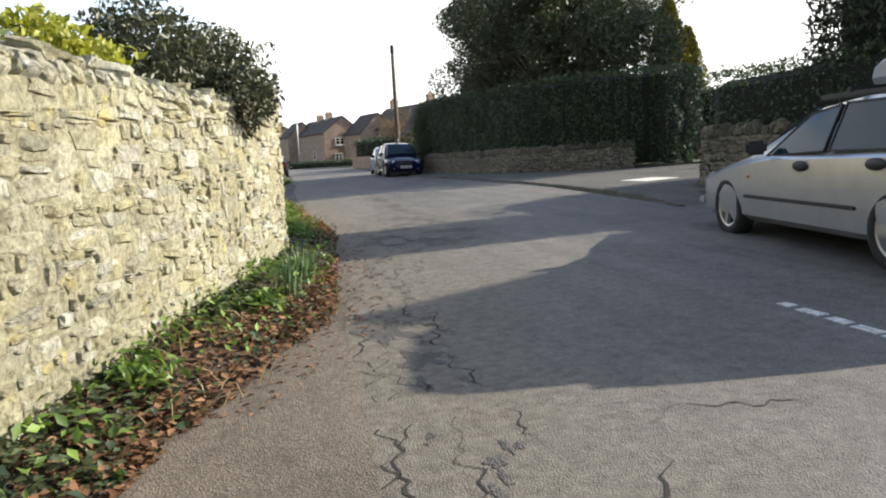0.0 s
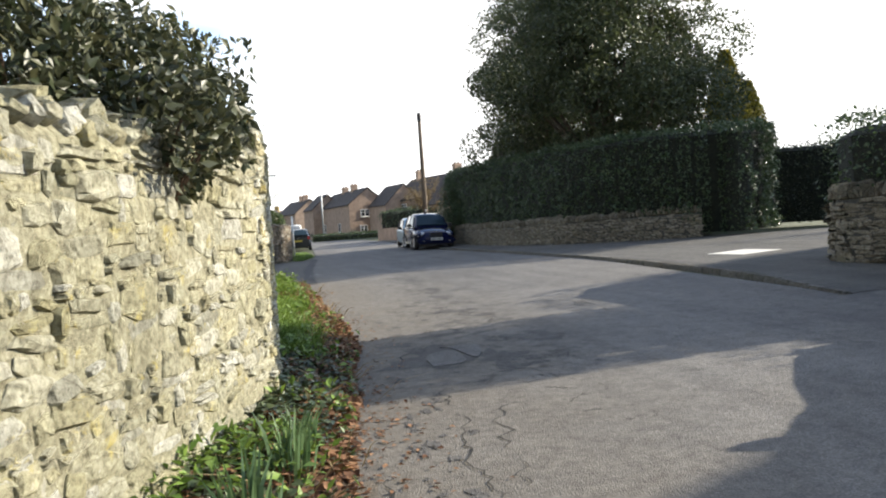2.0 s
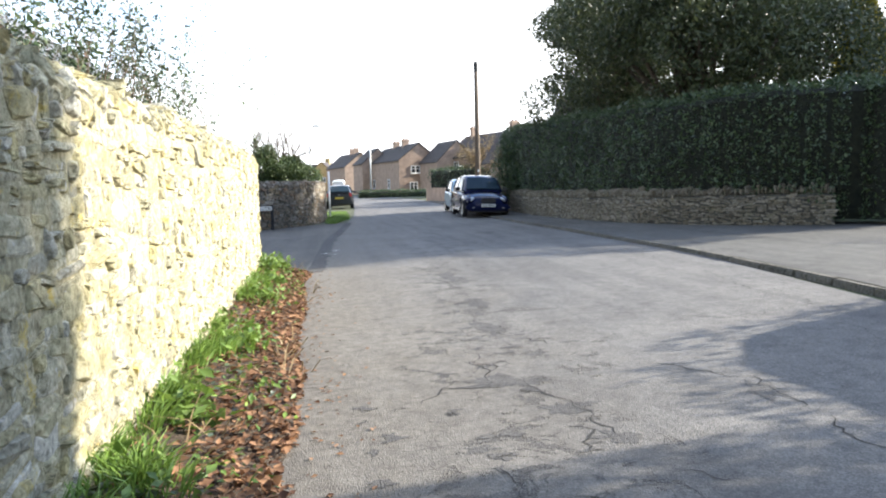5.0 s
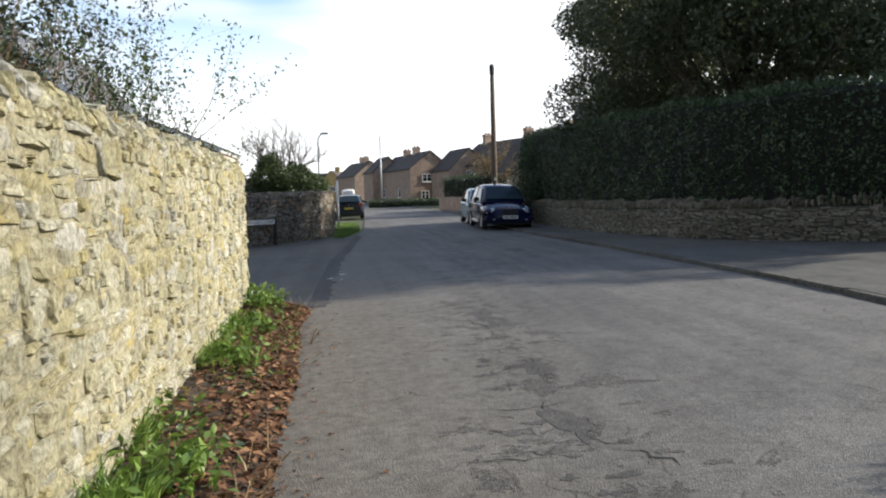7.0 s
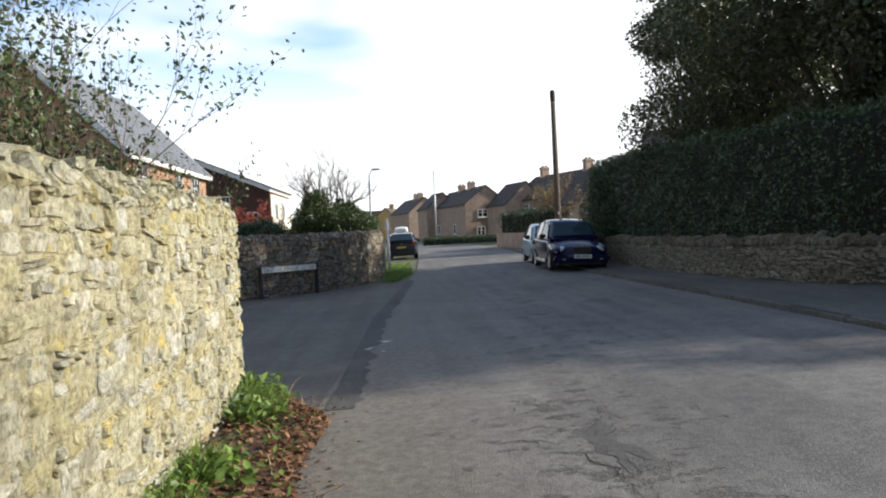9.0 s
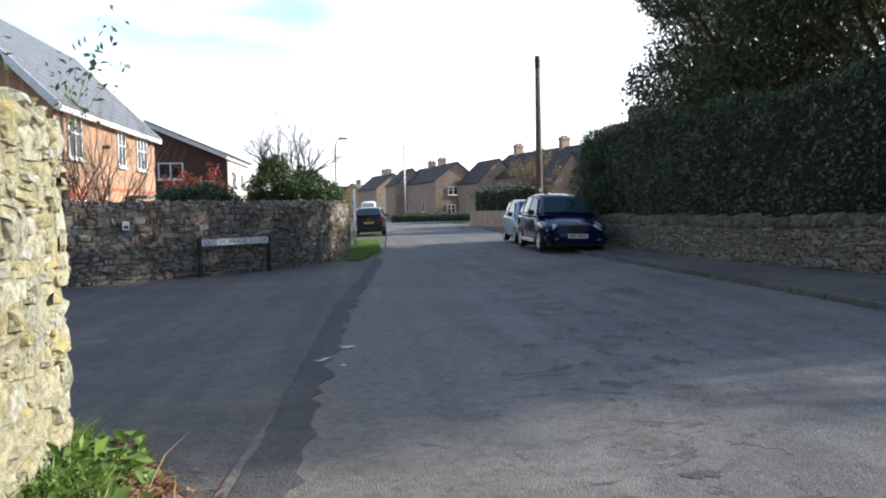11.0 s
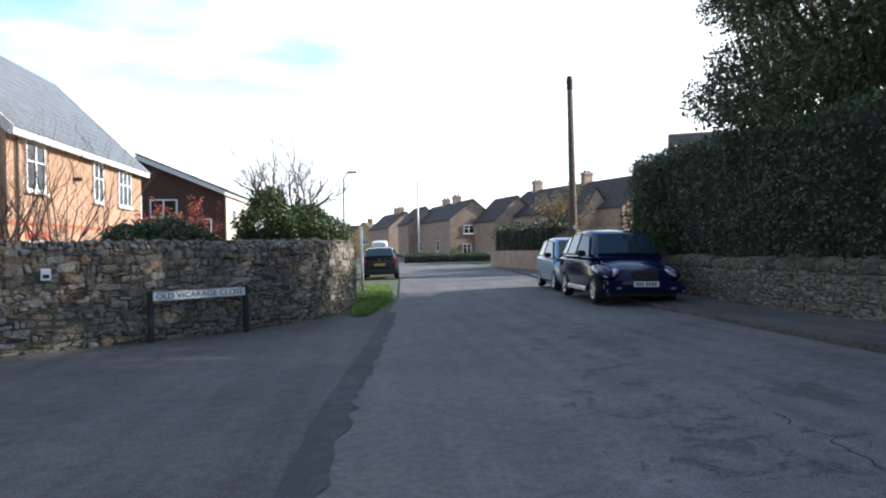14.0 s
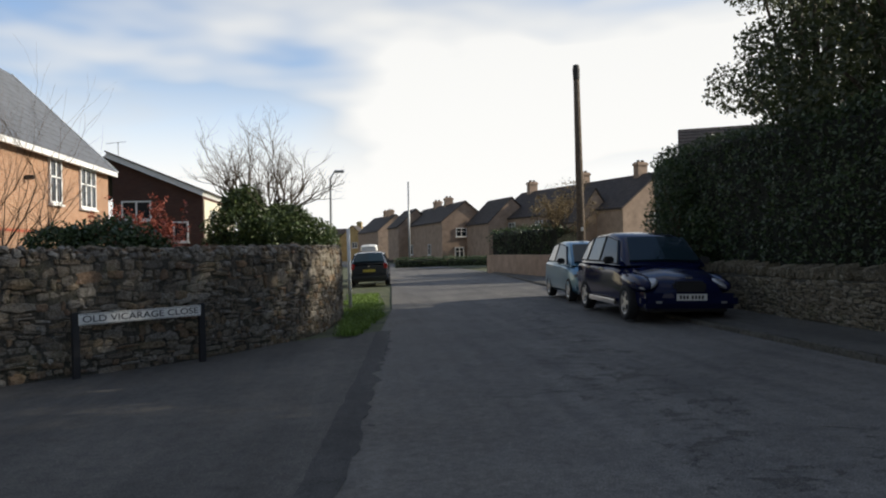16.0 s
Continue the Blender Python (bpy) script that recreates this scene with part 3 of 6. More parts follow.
# pale slab and painted line
sl = box(bmesh.new(), -0.48, 0.48, -0.42, 0.42, -0.03, 0.02, bevel=0.01)
o = part("pale_slab", sl, M_PALE)
o.matrix_basis = pose(8.5, 14.35, gz(8.5, 14.35) + 0.042, 0, -1.4, 12)
tagged(o, "pale concrete slab set in the driveway apron", "slab")
for y, ln in ((1.6, 0.24), (1.95, 0.26), (2.3, 0.26), (2.62, 0.24), (2.92, 0.2), (3.14, 0.18), (3.35, 0.15), (3.57, 0.19), (3.78, 0.1)):
    o = part("road_marking", box(bmesh.new(), -0.04, 0.04, -ln / 2, ln / 2, -0.004, 0.005), M_PAINT)
    o.matrix_basis = pose(3.16 + 0.02 * (y - 3), y, gz(3.16, y) + 0.002, 0, -1.4, random.uniform(-4, 2))
    tagged(o, "worn white painted road dash", "road marking", "road dashes")


# ---------- rubble walls
def stone_shape(seed):
    """A rough-broken rubble stone, unit size, its face to +x: an uneven outline, chipped arris and a nearly flat face."""
    r = random.Random(seed)
    k = 9
    ring = []
    turn = r.uniform(0, 0.7)
    for i in range(k):
        a = 2 * math.pi * (i + turn + r.uniform(-0.22, 0.22)) / k
        c, s = math.cos(a), math.sin(a)
        p = r.choice((0.42, 0.55, 0.75))
        ring.append((math.copysign(abs(c) ** p, c) * 0.5 * r.uniform(0.72, 1.12), math.copysign(abs(s) ** p, s) * 0.5 * r.uniform(0.66, 1.12)))
    vs = [(-1.0, y, z) for y, z in ring]
    vs += [(r.uniform(-0.3, 0.5), y * r.uniform(0.93, 1.0), z * r.uniform(0.92, 1.0)) for y, z in ring]
    tilt_y, tilt_z = r.uniform(-0.6, 0.6), r.uniform(-0.6, 0.6)
    vs += [(0.9 + r.uniform(-0.3, 0.3) + tilt_y * y + tilt_z * z, y * r.uniform(0.66, 0.9), z * r.uniform(0.64, 0.88)) for y, z in ring]
    vs.append((1.0 + r.uniform(-0.2, 0.3), r.uniform(-0.12, 0.12), r.uniform(-0.12, 0.12)))
    fs = []
    for a in (0, k):
        for i in range(k):
            j = (i + 1) % k
            fs.append((a + i, a + j, a + k + j, a + k + i))
    for i in range(k):
        fs.append((2 * k + i, 2 * k + (i + 1) % k, 3 * k))
    return vs, fs


SHAPES = [stone_shape(i) for i in range(28)]


def rubble_wall(name, line, base, top, thick, m_stone, m_core, label, near, course=(0.04, 0.11), width=(0.06, 0.36), cope="mound", proud=0.014):
    """A wall whose face follows line (face to the right of the way). Stones within the stretch near(y) are parts; the rest are joined."""
    wall = thing(name, pose(0, 0, 0), label, "stone wall", kind="structure")
    # core
    vs, fs = [], []
    pts = [(line[0][0], line[0][1])] + [(x, y) for x, y, *_ in along(line, 0.35)] + [line[-1]]
    nr = []
    for i, p in enumerate(pts):
        a, b = pts[max(0, i - 1)], pts[min(len(pts) - 1, i + 1)]
        d = math.hypot(b[0] - a[0], b[1] - a[1])
        nr.append(((b[1] - a[1]) / d, -(b[0] - a[0]) / d))
    for (x, y), (nx, ny) in zip(pts, nr):
        g, t = gz(x, y), top(x, y)
        prof = [(0, -0.3), (0, t - 0.07), (-0.06, t), (-thick + 0.06, t), (-thick, t - 0.07), (-thick, -0.3)]
        for s, h in prof:
            vs.append((x + nx * s, y + ny * s, (g + h) if h < 0 else h))
    w = 6
    for i in range(len(pts) - 1):
        for j in range(w - 1):
            a = i * w + j
            fs.append((a, a + w, a + w + 1, a + 1))
    fs.append(tuple(range(w)))
    fs.append(tuple(range((len(pts) - 1) * w, len(pts) * w))[::-1])
    part("wall_core", (vs, [], fs), m_core, wall)
    meshes = []
    for v, f in SHAPES:
        me = bpy.data.meshes.new("wall_stone")
        me.from_pydata(v, [], f)
        me.materials.append(m_stone)
        meshes.append(me)
    rnd = random.Random(name)
    segs = [(a, b, math.hypot(b[0] - a[0], b[1] - a[1])) for a, b in zip(line, line[1:])]
    total = sum(s[2] for s in segs)

    def at(d):
        for a, b, ln in segs:
            if d <= ln or (a, b, ln) == segs[-1]:
                f = d / ln
                return a[0] + (b[0] - a[0]) * f, a[1] + (b[1] - a[1]) * f, (b[0] - a[0]) / ln, (b[1] - a[1]) / ln
            d -= ln
    jv, jf, nparts = [], [], 0

    def put(m, i, isnear):
        nonlocal nparts
        if isnear and nparts < 300:
            o = new("stone", meshes[i])
            o.parent, o.matrix_basis = wall, m
            nparts += 1
        else:
            v, f = SHAPES[i]
            k = len(jv)
            jv.extend((m @ Vector(q))[:] for q in v)
            jf.extend(tuple(k + a for a in q) for q in f)
    h = base
    while True:
        ch = rnd.uniform(*course)
        d = -rnd.uniform(0, 0.2)
        done = True
        while d < total:
            sw = (width[0] + (width[1] - width[0]) * rnd.random() ** 1.8) * (0.8 + 2.2 * max(0, ch - course[0]))
            c = min(max(d + sw / 2, 0.01), total - 0.01)
            x, y, tx, ty = at(c)
            z = gz(x, y) + h + ch / 2 + 0.09 * noise.noise((c * 0.9, h * 1.3, 3.0)) + rnd.uniform(-0.015, 0.015)
            if z + ch * 0.4 < top(x, y):
                done = False
                # one stone, or two thin ones bedded in its height
                split = rnd.random() < 0.24
                for q in ((-0.26, 0.27) if split else (0.0,)):
                    hh = ch * (rnd.uniform(0.38, 0.6) if split else rnd.uniform(0.75, 1.35))
                    if not split and rnd.random() < 0.07:
                        hh *= 1.6
                    mm = Matrix(((ty, tx, 0, x + tx * rnd.uniform(-0.02, 0.02)), (-tx, ty, 0, y + ty * rnd.uniform(-0.02, 0.02)), (0, 0, 1, z + q * ch), (0, 0, 0, 1))) @ pose(0, 0, 0, rnd.gauss(0, 6), 0, 0) @ Matrix.Diagonal((proud * (0.25 + 1.7 * rnd.random() ** 1.6), sw * rnd.uniform(0.95, 1.18), hh * 1.1, 1))
                    put(mm, rnd.randrange(28), near(y))
            d += sw
        h += ch
        if done or h > 3:
            break
    # coping
    d = 0.0
    while d < total:
        if cope == "teeth":
            sw, rows = rnd.uniform(0.045, 0.1), (0,)
        else:
            sw, rows = rnd.uniform(0.05, 0.15), (0.04, 0.3, 0.65, 0.97)
        x, y, tx, ty = at(min(d + sw / 2, total - 0.01))
        t = top(x, y)
        for q in rows:
            if cope == "teeth":
                hh = rnd.uniform(0.12, 0.3)
                mm = Matrix(((ty, tx, 0, x - ty * thick * 0.5), (-tx, ty, 0, y + tx * thick * 0.5), (0, 0, 1, t + hh * 0.35), (0, 0, 0, 1))) @ pose(0, 0, 0, rnd.uniform(-9, 9), rnd.uniform(-5, 5), rnd.uniform(-8, 8)) @ Matrix.Diagonal((thick * 0.42, sw * 0.93, hh, 1))
            else:
                dep = thick * q
                mm = Matrix(((ty, tx, 0, x - ty * dep), (-tx, ty, 0, y + tx * dep), (0, 0, 1, t - 0.03 + 0.07 * math.sin(math.pi * q) + rnd.uniform(-0.025, 0.025)), (0, 0, 0, 1))) @ pose(0, 0, 0, rnd.gauss(0, 22), rnd.uniform(-40, -15) if q < 0.2 else rnd.uniform(-14, 14), rnd.uniform(-12, 12)) @ Matrix.Diagonal((0.03 if q < 0.2 else 0.09, sw * 1.05, rnd.uniform(0.07, 0.14), 1))
            put(mm, rnd.randrange(28), near(y) and cope == "teeth")
        d += sw
    if jv:
        tagged(part("joined_stones", (jv, [], jf), m_stone, wall), kind="stuff")
    return wall


def wall_a_top(x, y):
    return 1.5 + 0.05 * noise.noise((y * 0.9, 0.0, 0.0)) + 0.03 * noise.noise((y * 4.1, 2.0, 0.0)) + (0.04 if y > 6.2 else 0)


def wall_b_top(x, y):
    return 1.72 + 0.04 * noise.noise((y * 0.8, 5.0, 0.0)) + 0.025 * noise.noise((y * 4.3, 9.0, 0.0)) - 0.1 * max(0.0, 1 - abs(y - 8.2) / 1.2) - 0.07 * max(0.0, (y - 15.5) / 3)


LINE_A = [(-3.55, -5.0), (-1.93, 0.0), (-0.95, 3.1), (0.28, 7.15)]
LINE_B = smooth_line([(0.28, 7.15), (0.31, 8.0), (0.29, 12.0), (0.27, 17.9), (0.1, 18.55), (-0.5, 18.75), (-4.0, 18.4), (-12.0, 16.5)], 2)
rubble_wall("wall_lane_near", LINE_A, 0.0, wall_a_top, 0.42, M_STONE, M_MORTAR, "sunlit cream limestone rubble wall with lichen", lambda y: 4.3 < y < 7.2)
rubble_wall("wall_lane_far", LINE_B, 0.0, wall_b_top, 0.42, M_STONE_LICHEN, M_MORTAR_LICHEN, "yellowish limestone rubble wall with rounded coping", lambda y: 8.2 < y < 10.6)


def sign_wall_top(x, y):
    return 1.4 + 0.03 * noise.noise((x * 1.1, y, 0.0))


LINE_S = smooth_line([(-14.0, 24.0), (-4.45, 29.95), (-2.1, 31.5), (-0.75, 32.5), (0.6, 34.4), (1.15, 36.8), (1.22, 39.6), (0.6, 40.0)], 2)
rubble_wall("wall_side_road", LINE_S, 0.0, sign_wall_top, 0.4, M_STONE_GREY, M_MORTAR_GREY, "dark grey-brown rubble wall curving round the corner", lambda y: 31.2 < y < 34.8, course=(0.05, 0.14), width=(0.07, 0.4), proud=0.02)


def low_top(x, y):
    return gz(x, y) + 0.1 + 0.62 + 0.03 * noise.noise((y * 0.7, x, 4.0))


LINE_L = smooth_line([(11.55, 20.5), (9.6, 22.6), (8.75, 25.0), (8.5, 29.0), (8.6, 33.0), (9.0, 38.0), (9.6, 46.0)], 2)[::-1]
rubble_wall("wall_low", LINE_L, 0.05, low_top, 0.32, M_STONE_LOW, M_MORTAR_GREY, "low dry-stone wall with upright toothed coping", lambda y: 20.0 < y < 24.0, course=(0.03, 0.07), width=(0.12, 0.36), cope="teeth", proud=0.016)


def gate_top(x, y):
    return gz(x, y) + 0.1 + 0.8


LINE_G = [(9.4, -2.0), (8.9, 4.0), (7.75, 11.2), (7.85, 11.55), (12.5, 12.6)]
rubble_wall("wall_gate", LINE_G[::-1], 0.05, gate_top, 0.32, M_STONE_LOW, M_MORTAR_GREY, "low stone wall beside the driveway with upright coping", lambda y: y > 9.0, course=(0.03, 0.07), width=(0.12, 0.36), cope="teeth", proud=0.016)


# ---------- verge along the lane wall
VERGE_IN = [(-1.93, 0.0), (-1.45, 1.5), (-0.95, 3.1), (-0.42, 4.8), (0.0, 6.2), (0.28, 7.15), (0.31, 9.0), (0.3, 12.0), (0.28, 15.0), (0.27, 17.6), (0.15, 18.4)]
VERGE_OUT = [(-1.35, 0.0), (-0.95, 1.5), (-0.42, 3.1), (0.42, 4.8), (0.62, 6.2), (0.75, 7.15), (0.98, 9.0), (1.02, 12.0), (0.98, 15.0), (0.95, 17.6), (0.35, 18.75)]


def verge_at(u, v):
    """u along 0..1, v from the wall (0) to the road (1): a place on the verge's mound."""
    k = u * (len(VERGE_IN) - 1)
    i = min(int(k), len(VERGE_IN) - 2)
    f = k - i
    a = [VERGE_IN[i][c] + (VERGE_IN[i + 1][c] - VERGE_IN[i][c]) * f for c in (0, 1)]
    b = [VERGE_OUT[i][c] + (VERGE_OUT[i + 1][c] - VERGE_OUT[i][c]) * f for c in (0, 1)]
    v2 = v * (1 + 0.16 * noise.noise((a[1] * 1.3, 3.3, 0.0)))
    x, y = a[0] + (b[0] - a[0]) * v2 - 0.06 * (1 - v), a[1] + (b[1] - a[1]) * v2
    return x, y, gz(x, y) + 0.15 * (1 - v ** 1.4) + 0.02 * noise.noise((x * 5, y * 5, 0.0)) * (1 - v) - 0.004 * v


NU, NV = 150, 8
vv = [verge_at(i / NU, j / NV) for i in range(NU + 1) for j in range(NV + 1)]
vf = [(i * (NV + 1) + j, i * (NV + 1) + j + 1, (i + 1) * (NV + 1) + j + 1, (i + 1) * (NV + 1) + j) for i in range(NU) for j in range(NV)]
tagged(part("verge", (vv, [], vf), M_SOIL, smooth=True), "raised dark soil verge at the foot of the wall", "verge", kind="structure")


def scatter(n, vpow, test, lift=(0.0, 0.03)):
    out = []
    while len(out) < n:
        u, v = RNG.uniform(0, 1), RNG.uniform(0, 1) ** vpow
        x, y, z = verge_at(u, v)
        if RNG.uniform() < test(x, y, v):
            out.append((x, y, z + RNG.uniform(*lift)))
    return out


def patchy(x, y, k, s=1.6):
    return 0.5 + 0.5 * noise.noise((x * s + k, y * s, k))


def clampf(v):
    return max(0.0, min(1.0, v))


tagged(leaf_cloud("ivy_cover", scatter(8200, 1.0, lambda x, y, v: clampf(1.6 * patchy(x, y, 2.0) - 0.35) * (1.0 if y < 9.6 else 0.05) * (1.1 - v), (0.005, 0.075)), 0.048, M_IVY, ratio=0.85, flat=0.75), "glossy dark ivy leaves covering the verge", "ivy", kind="stuff")
tagged(leaf_cloud("dead_leaves", scatter(11500, 0.7, lambda x, y, v: clampf(1.7 * patchy(x, y, 11.0) - 0.25 + (0.5 if y > 9 else 0)) * (0.5 + 0.5 * v), (0.005, 0.06)), 0.06, M_DEAD, ratio=0.65, flat=0.7), "fallen red-brown dead leaves on the verge", "dead leaves", kind="stuff")
tagged(leaf_cloud("weeds", scatter(3600, 1.2, lambda x, y, v: clampf(2.2 * patchy(x, y, 23.0) - 0.75) * (1.1 - v), (0.02, 0.14)), 0.06, M_WEED, ratio=0.5, flat=0.35), "bright green weeds growing at the wall foot", "weeds", kind="stuff")


def blades(name, spots, n, height, width, mat, spread, lean=0.35):
    """Bent grass-like blades in tufts."""
    vs, fs = [], []
    for x, y, z in spots:
        for _ in range(n):
            a, r = RNG.uniform(0, 6.283), spread * math.sqrt(RNG.uniform())
            px, py, h = x + r * math.cos(a), y + r * math.sin(a), height * RNG.uniform(0.55, 1.15)
            b = a + RNG.normal(0, 0.6)
            lx, ly = math.cos(b) * lean * h * RNG.uniform(0.3, 1.5), math.sin(b) * lean * h * RNG.uniform(0.3, 1.5)
            c = RNG.uniform(0, 6.283)
            wx, wy = math.cos(c) * width / 2, math.sin(c) * width / 2
            k = len(vs)
            vs += [(px - wx, py - wy, z - 0.01), (px + wx, py + wy, z - 0.01), (px + lx * 0.35 + wx, py + ly * 0.35 + wy, z + h * 0.6), (px + lx * 0.35 - wx, py + ly * 0.35 - wy, z + h * 0.6), (px + lx, py + ly, z + h * 0.95)]
            fs += [(k, k + 1, k + 2, k + 3), (k + 3, k + 2, k + 4)]
    return part(name, (vs, [], fs), mat)


tagged(blades("grass_tufts", scatter(64, 1.6, lambda x, y, v: clampf((y - 8.5) / 1.2) * clampf(2 * patchy(x, y, 31.0) - 0.5) * clampf(1.2 - 2.2 * v) * (1.0 if y < 12.5 else 0.35)), 55, 0.15, 0.009, M_GRASS, 0.11, 0.9), "lush green grass tufts along the wall", "grass", kind="stuff")
tagged(blades("dry_stalks", scatter(60, 0.5, lambda x, y, v: v), 5, 0.16, 0.008, M_STRAW, 0.12, 1.8), "dry straw-coloured stalks", "straw", kind="stuff")
for x, y, s in ((0.2, 5.4, 1.15), (0.34, 6.0, 1.1), (0.4, 6.35, 0.8)):
    o = blades("daffodil_clump", [(0, 0, 0)], 40, 0.25 * s, 0.015, M_DAFF, 0.085 * s, 0.3)
    o.matrix_basis = pose(x, y, gz(x, y) + 0.09)
    tagged(o, "clump of upright blue-green daffodil leaves not yet in flower", "daffodil clump", "daffodil clumps")
for x, y, s in ((0.45, 17.2, 1.0), (0.5, 16.0, 0.7), (0.52, 14.6, 0.8), (0.55, 12.2, 0.9), (0.5, 10.6, 0.8), (0.35, 18.1, 0.9), (0.0, 5.0, 0.6), (-0.6, 3.6, 0.7)):
    pts = RNG.normal(size=(170, 3)) * np.array([0.12, 0.14, 0.07]) * s + np.array([0, 0, 0.13 * s])
    pts[:, 2] = np.abs(pts[:, 2])
    o = leaf_cloud("weed_clump", pts, 0.085, M_WEED, ratio=0.5, flat=0.3)
    o.matrix_basis = pose(x, y, gz(x, y) + 0.07)
    tagged(o, "bushy bright green weed clump at the wall foot", "weed", "weed clumps")

# leaf litter on the tarmac edge
lit = []
for _ in range(950):
    x, y, z = verge_at(RNG.uniform(0.2, 1), 1.0)
    q = abs(RNG.normal(0, 0.2)) - 0.05
    lit.append((x + q, y, gz(x + q, y) + 0.006))
tagged(leaf_cloud("leaf_litter", lit, 0.035, M_DEAD, ratio=0.6, flat=0.93), "small crumbled leaves on the road edge", "leaf litter", kind="stuff")


# ---------- cracks and patches in the road
def crack(line, w):
    vs, fs = [], []
    pts = along(line, 0.045)
    off = random.uniform(0, 50)
    for i, (x, y, nx, ny, _) in enumerate(pts):
        j = 0.1 * noise.noise((x * 2.6 + off, y * 2.6, 0)) + 0.1 * noise.noise((x * 8 + off, y * 8, 0)) + 0.03 * noise.noise((x * 21 + off, y * 21, 0))
        ww = w * max(0.1, 0.75 + 1.5 * noise.noise((x * 4, y * 4, off))) * min(1, i / 3 + 0.1, (len(pts) - 1 - i) / 3 + 0.1)
        for s in (-ww, ww):
            X, Y = x + nx * (j + s), y + ny * (j + s)
            vs.append((X, Y, gz(X, Y) + 0.003))
    for i in range(len(pts) - 1):
        fs.append((2 * i, 2 * i + 1, 2 * i + 3, 2 * i + 2))
    return vs, fs


def cracks(name, lines, w, mat, label, lift=0.0):
    V, F = [], []
    for ln in lines:
        v, f = crack(ln, w * random.uniform(0.6, 1.4))
        k = len(V)
        V += [(a, b, c + lift) for a, b, c in v]
        F += [tuple(k + q for q in t) for t in f]
    return tagged(part(name, (V, [], F), mat), label, "road crack", kind="stuff")


L1 = [[(0.06, 0.0), (0.4, 2.6), (0.56, 4.3), (0.74, 6.0)], [(0.12, 0.4), (0.36, 2.0), (0.6, 3.4)], [(0.62, 1.4), (0.7, 2.6), (0.6, 3.8), (0.82, 4.9)], [(0.95, 2.4), (1.0, 5.0), (1.35, 7.5)], [(1.25, 5.6), (1.45, 6.6), (1.7, 7.0)], [(1.0, 4.2), (1.25, 4.8)], [(1.2, 8.0), (1.3, 8.7), (1.6, 9.0), (2.05, 9.0)], [(1.9, 8.3), (1.85, 7.8), (2.2, 7.5)],
      [(2.24, 12.04), (2.18, 11.18), (1.85, 11.15)], [(2.4, 11.3), (2.55, 10.6), (2.65, 10.05)], [(2.78, 11.0), (2.45, 11.24)], [(3.3, 11.4), (3.75, 10.8), (3.7, 10.2), (3.67, 9.6), (3.85, 8.9)], [(3.75, 10.8), (4.5, 10.7), (5.2, 11.0)],
      [(3.05, 17.7), (2.88, 16.8), (2.75, 15.4), (2.75, 14.5), (2.7, 13.7), (2.57, 12.9)], [(3.7, 13.2), (4.6, 12.6), (5.8, 12.9)], [(4.6, 25.0), (4.5, 24.2), (4.33, 23.0), (4.4, 22.2), (4.35, 21.35), (4.25, 20.75), (4.3, 20.2)], [(4.1, 23.1), (4.33, 23.0), (4.7, 23.2)],
      [(4.35, 21.4), (4.6, 21.55), (4.9, 21.6)], [(4.38, 22.2), (4.0, 21.2), (3.93, 20.6)], [(2.9, 20.4), (3.3, 20.5)], [(5.6, 13.5), (6.1, 16.0), (6.2, 20.0)], [(5.0, 24.8), (5.5, 25.0), (5.9, 24.6), (6.4, 24.9)], [(4.6, 27.2), (5.0, 28.6), (5.6, 29.0)], [(3.0, 29.6), (4.0, 29.9), (5.2, 29.7)], [(2.4, 28.2), (3.4, 28.3), (4.6, 28.1)], [(5.0, 11.0), (5.6, 12.6), (5.9, 14.0)], [(0.9, 1.6), (1.6, 2.6), (2.2, 2.4)]]
for _ in range(46):
    y = RNG.uniform(7.5, 18.0)
    x, a, d = 2.0 + 0.11 * (y - 9) + RNG.normal(0, 0.3), RNG.uniform(0, 3.14), RNG.uniform(0.1, 0.35)
    L1.append([(x - d * math.cos(a), y - d * math.sin(a)), (x + RNG.normal(0, 0.06), y + RNG.normal(0, 0.06)), (x + d * math.cos(a), y + d * math.sin(a))])
for _ in range(26):
    x, y, a, d = RNG.uniform(3.6, 6.4), RNG.uniform(19.5, 31.0), RNG.normal(0.2, 0.6), RNG.uniform(0.15, 0.6)
    L1.append([(x - d * math.cos(a), y - d * math.sin(a)), (x, y + RNG.normal(0, 0.08)), (x + d * math.cos(a), y + d * math.sin(a))])
cracks("road_cracks", L1, 0.004, M_CRACK, "dark open cracks in the lane surface")


def blotches(name, spots, mat, label, lift):
    V, F = [], []
    for cx, cy, rx, ry in spots:
        k, n, off = len(V), 44, random.uniform(0, 90)
        V.append((cx, cy, gz(cx, cy) + lift))
        for i in range(n):
            a = 2 * math.pi * i / n
            q = 0.75 + 0.75 * noise.noise((math.cos(a) * 1.7 + off, math.sin(a) * 1.7, off)) + 0.35 * noise.noise((math.cos(a) * 4 + off, math.sin(a) * 4, off)) + 0.22 * noise.noise((math.cos(a) * 12 + off, math.sin(a) * 12, off))
            x, y = cx + rx * q * math.cos(a), cy + ry * q * math.sin(a)
            V.append((x, y, gz(x, y) + lift))
        F += [(k, k + 1 + i, k + 1 + (i + 1) % n) for i in range(n)]
    return tagged(part(name, (V, [], F), mat), label, "road patch", kind="stuff")


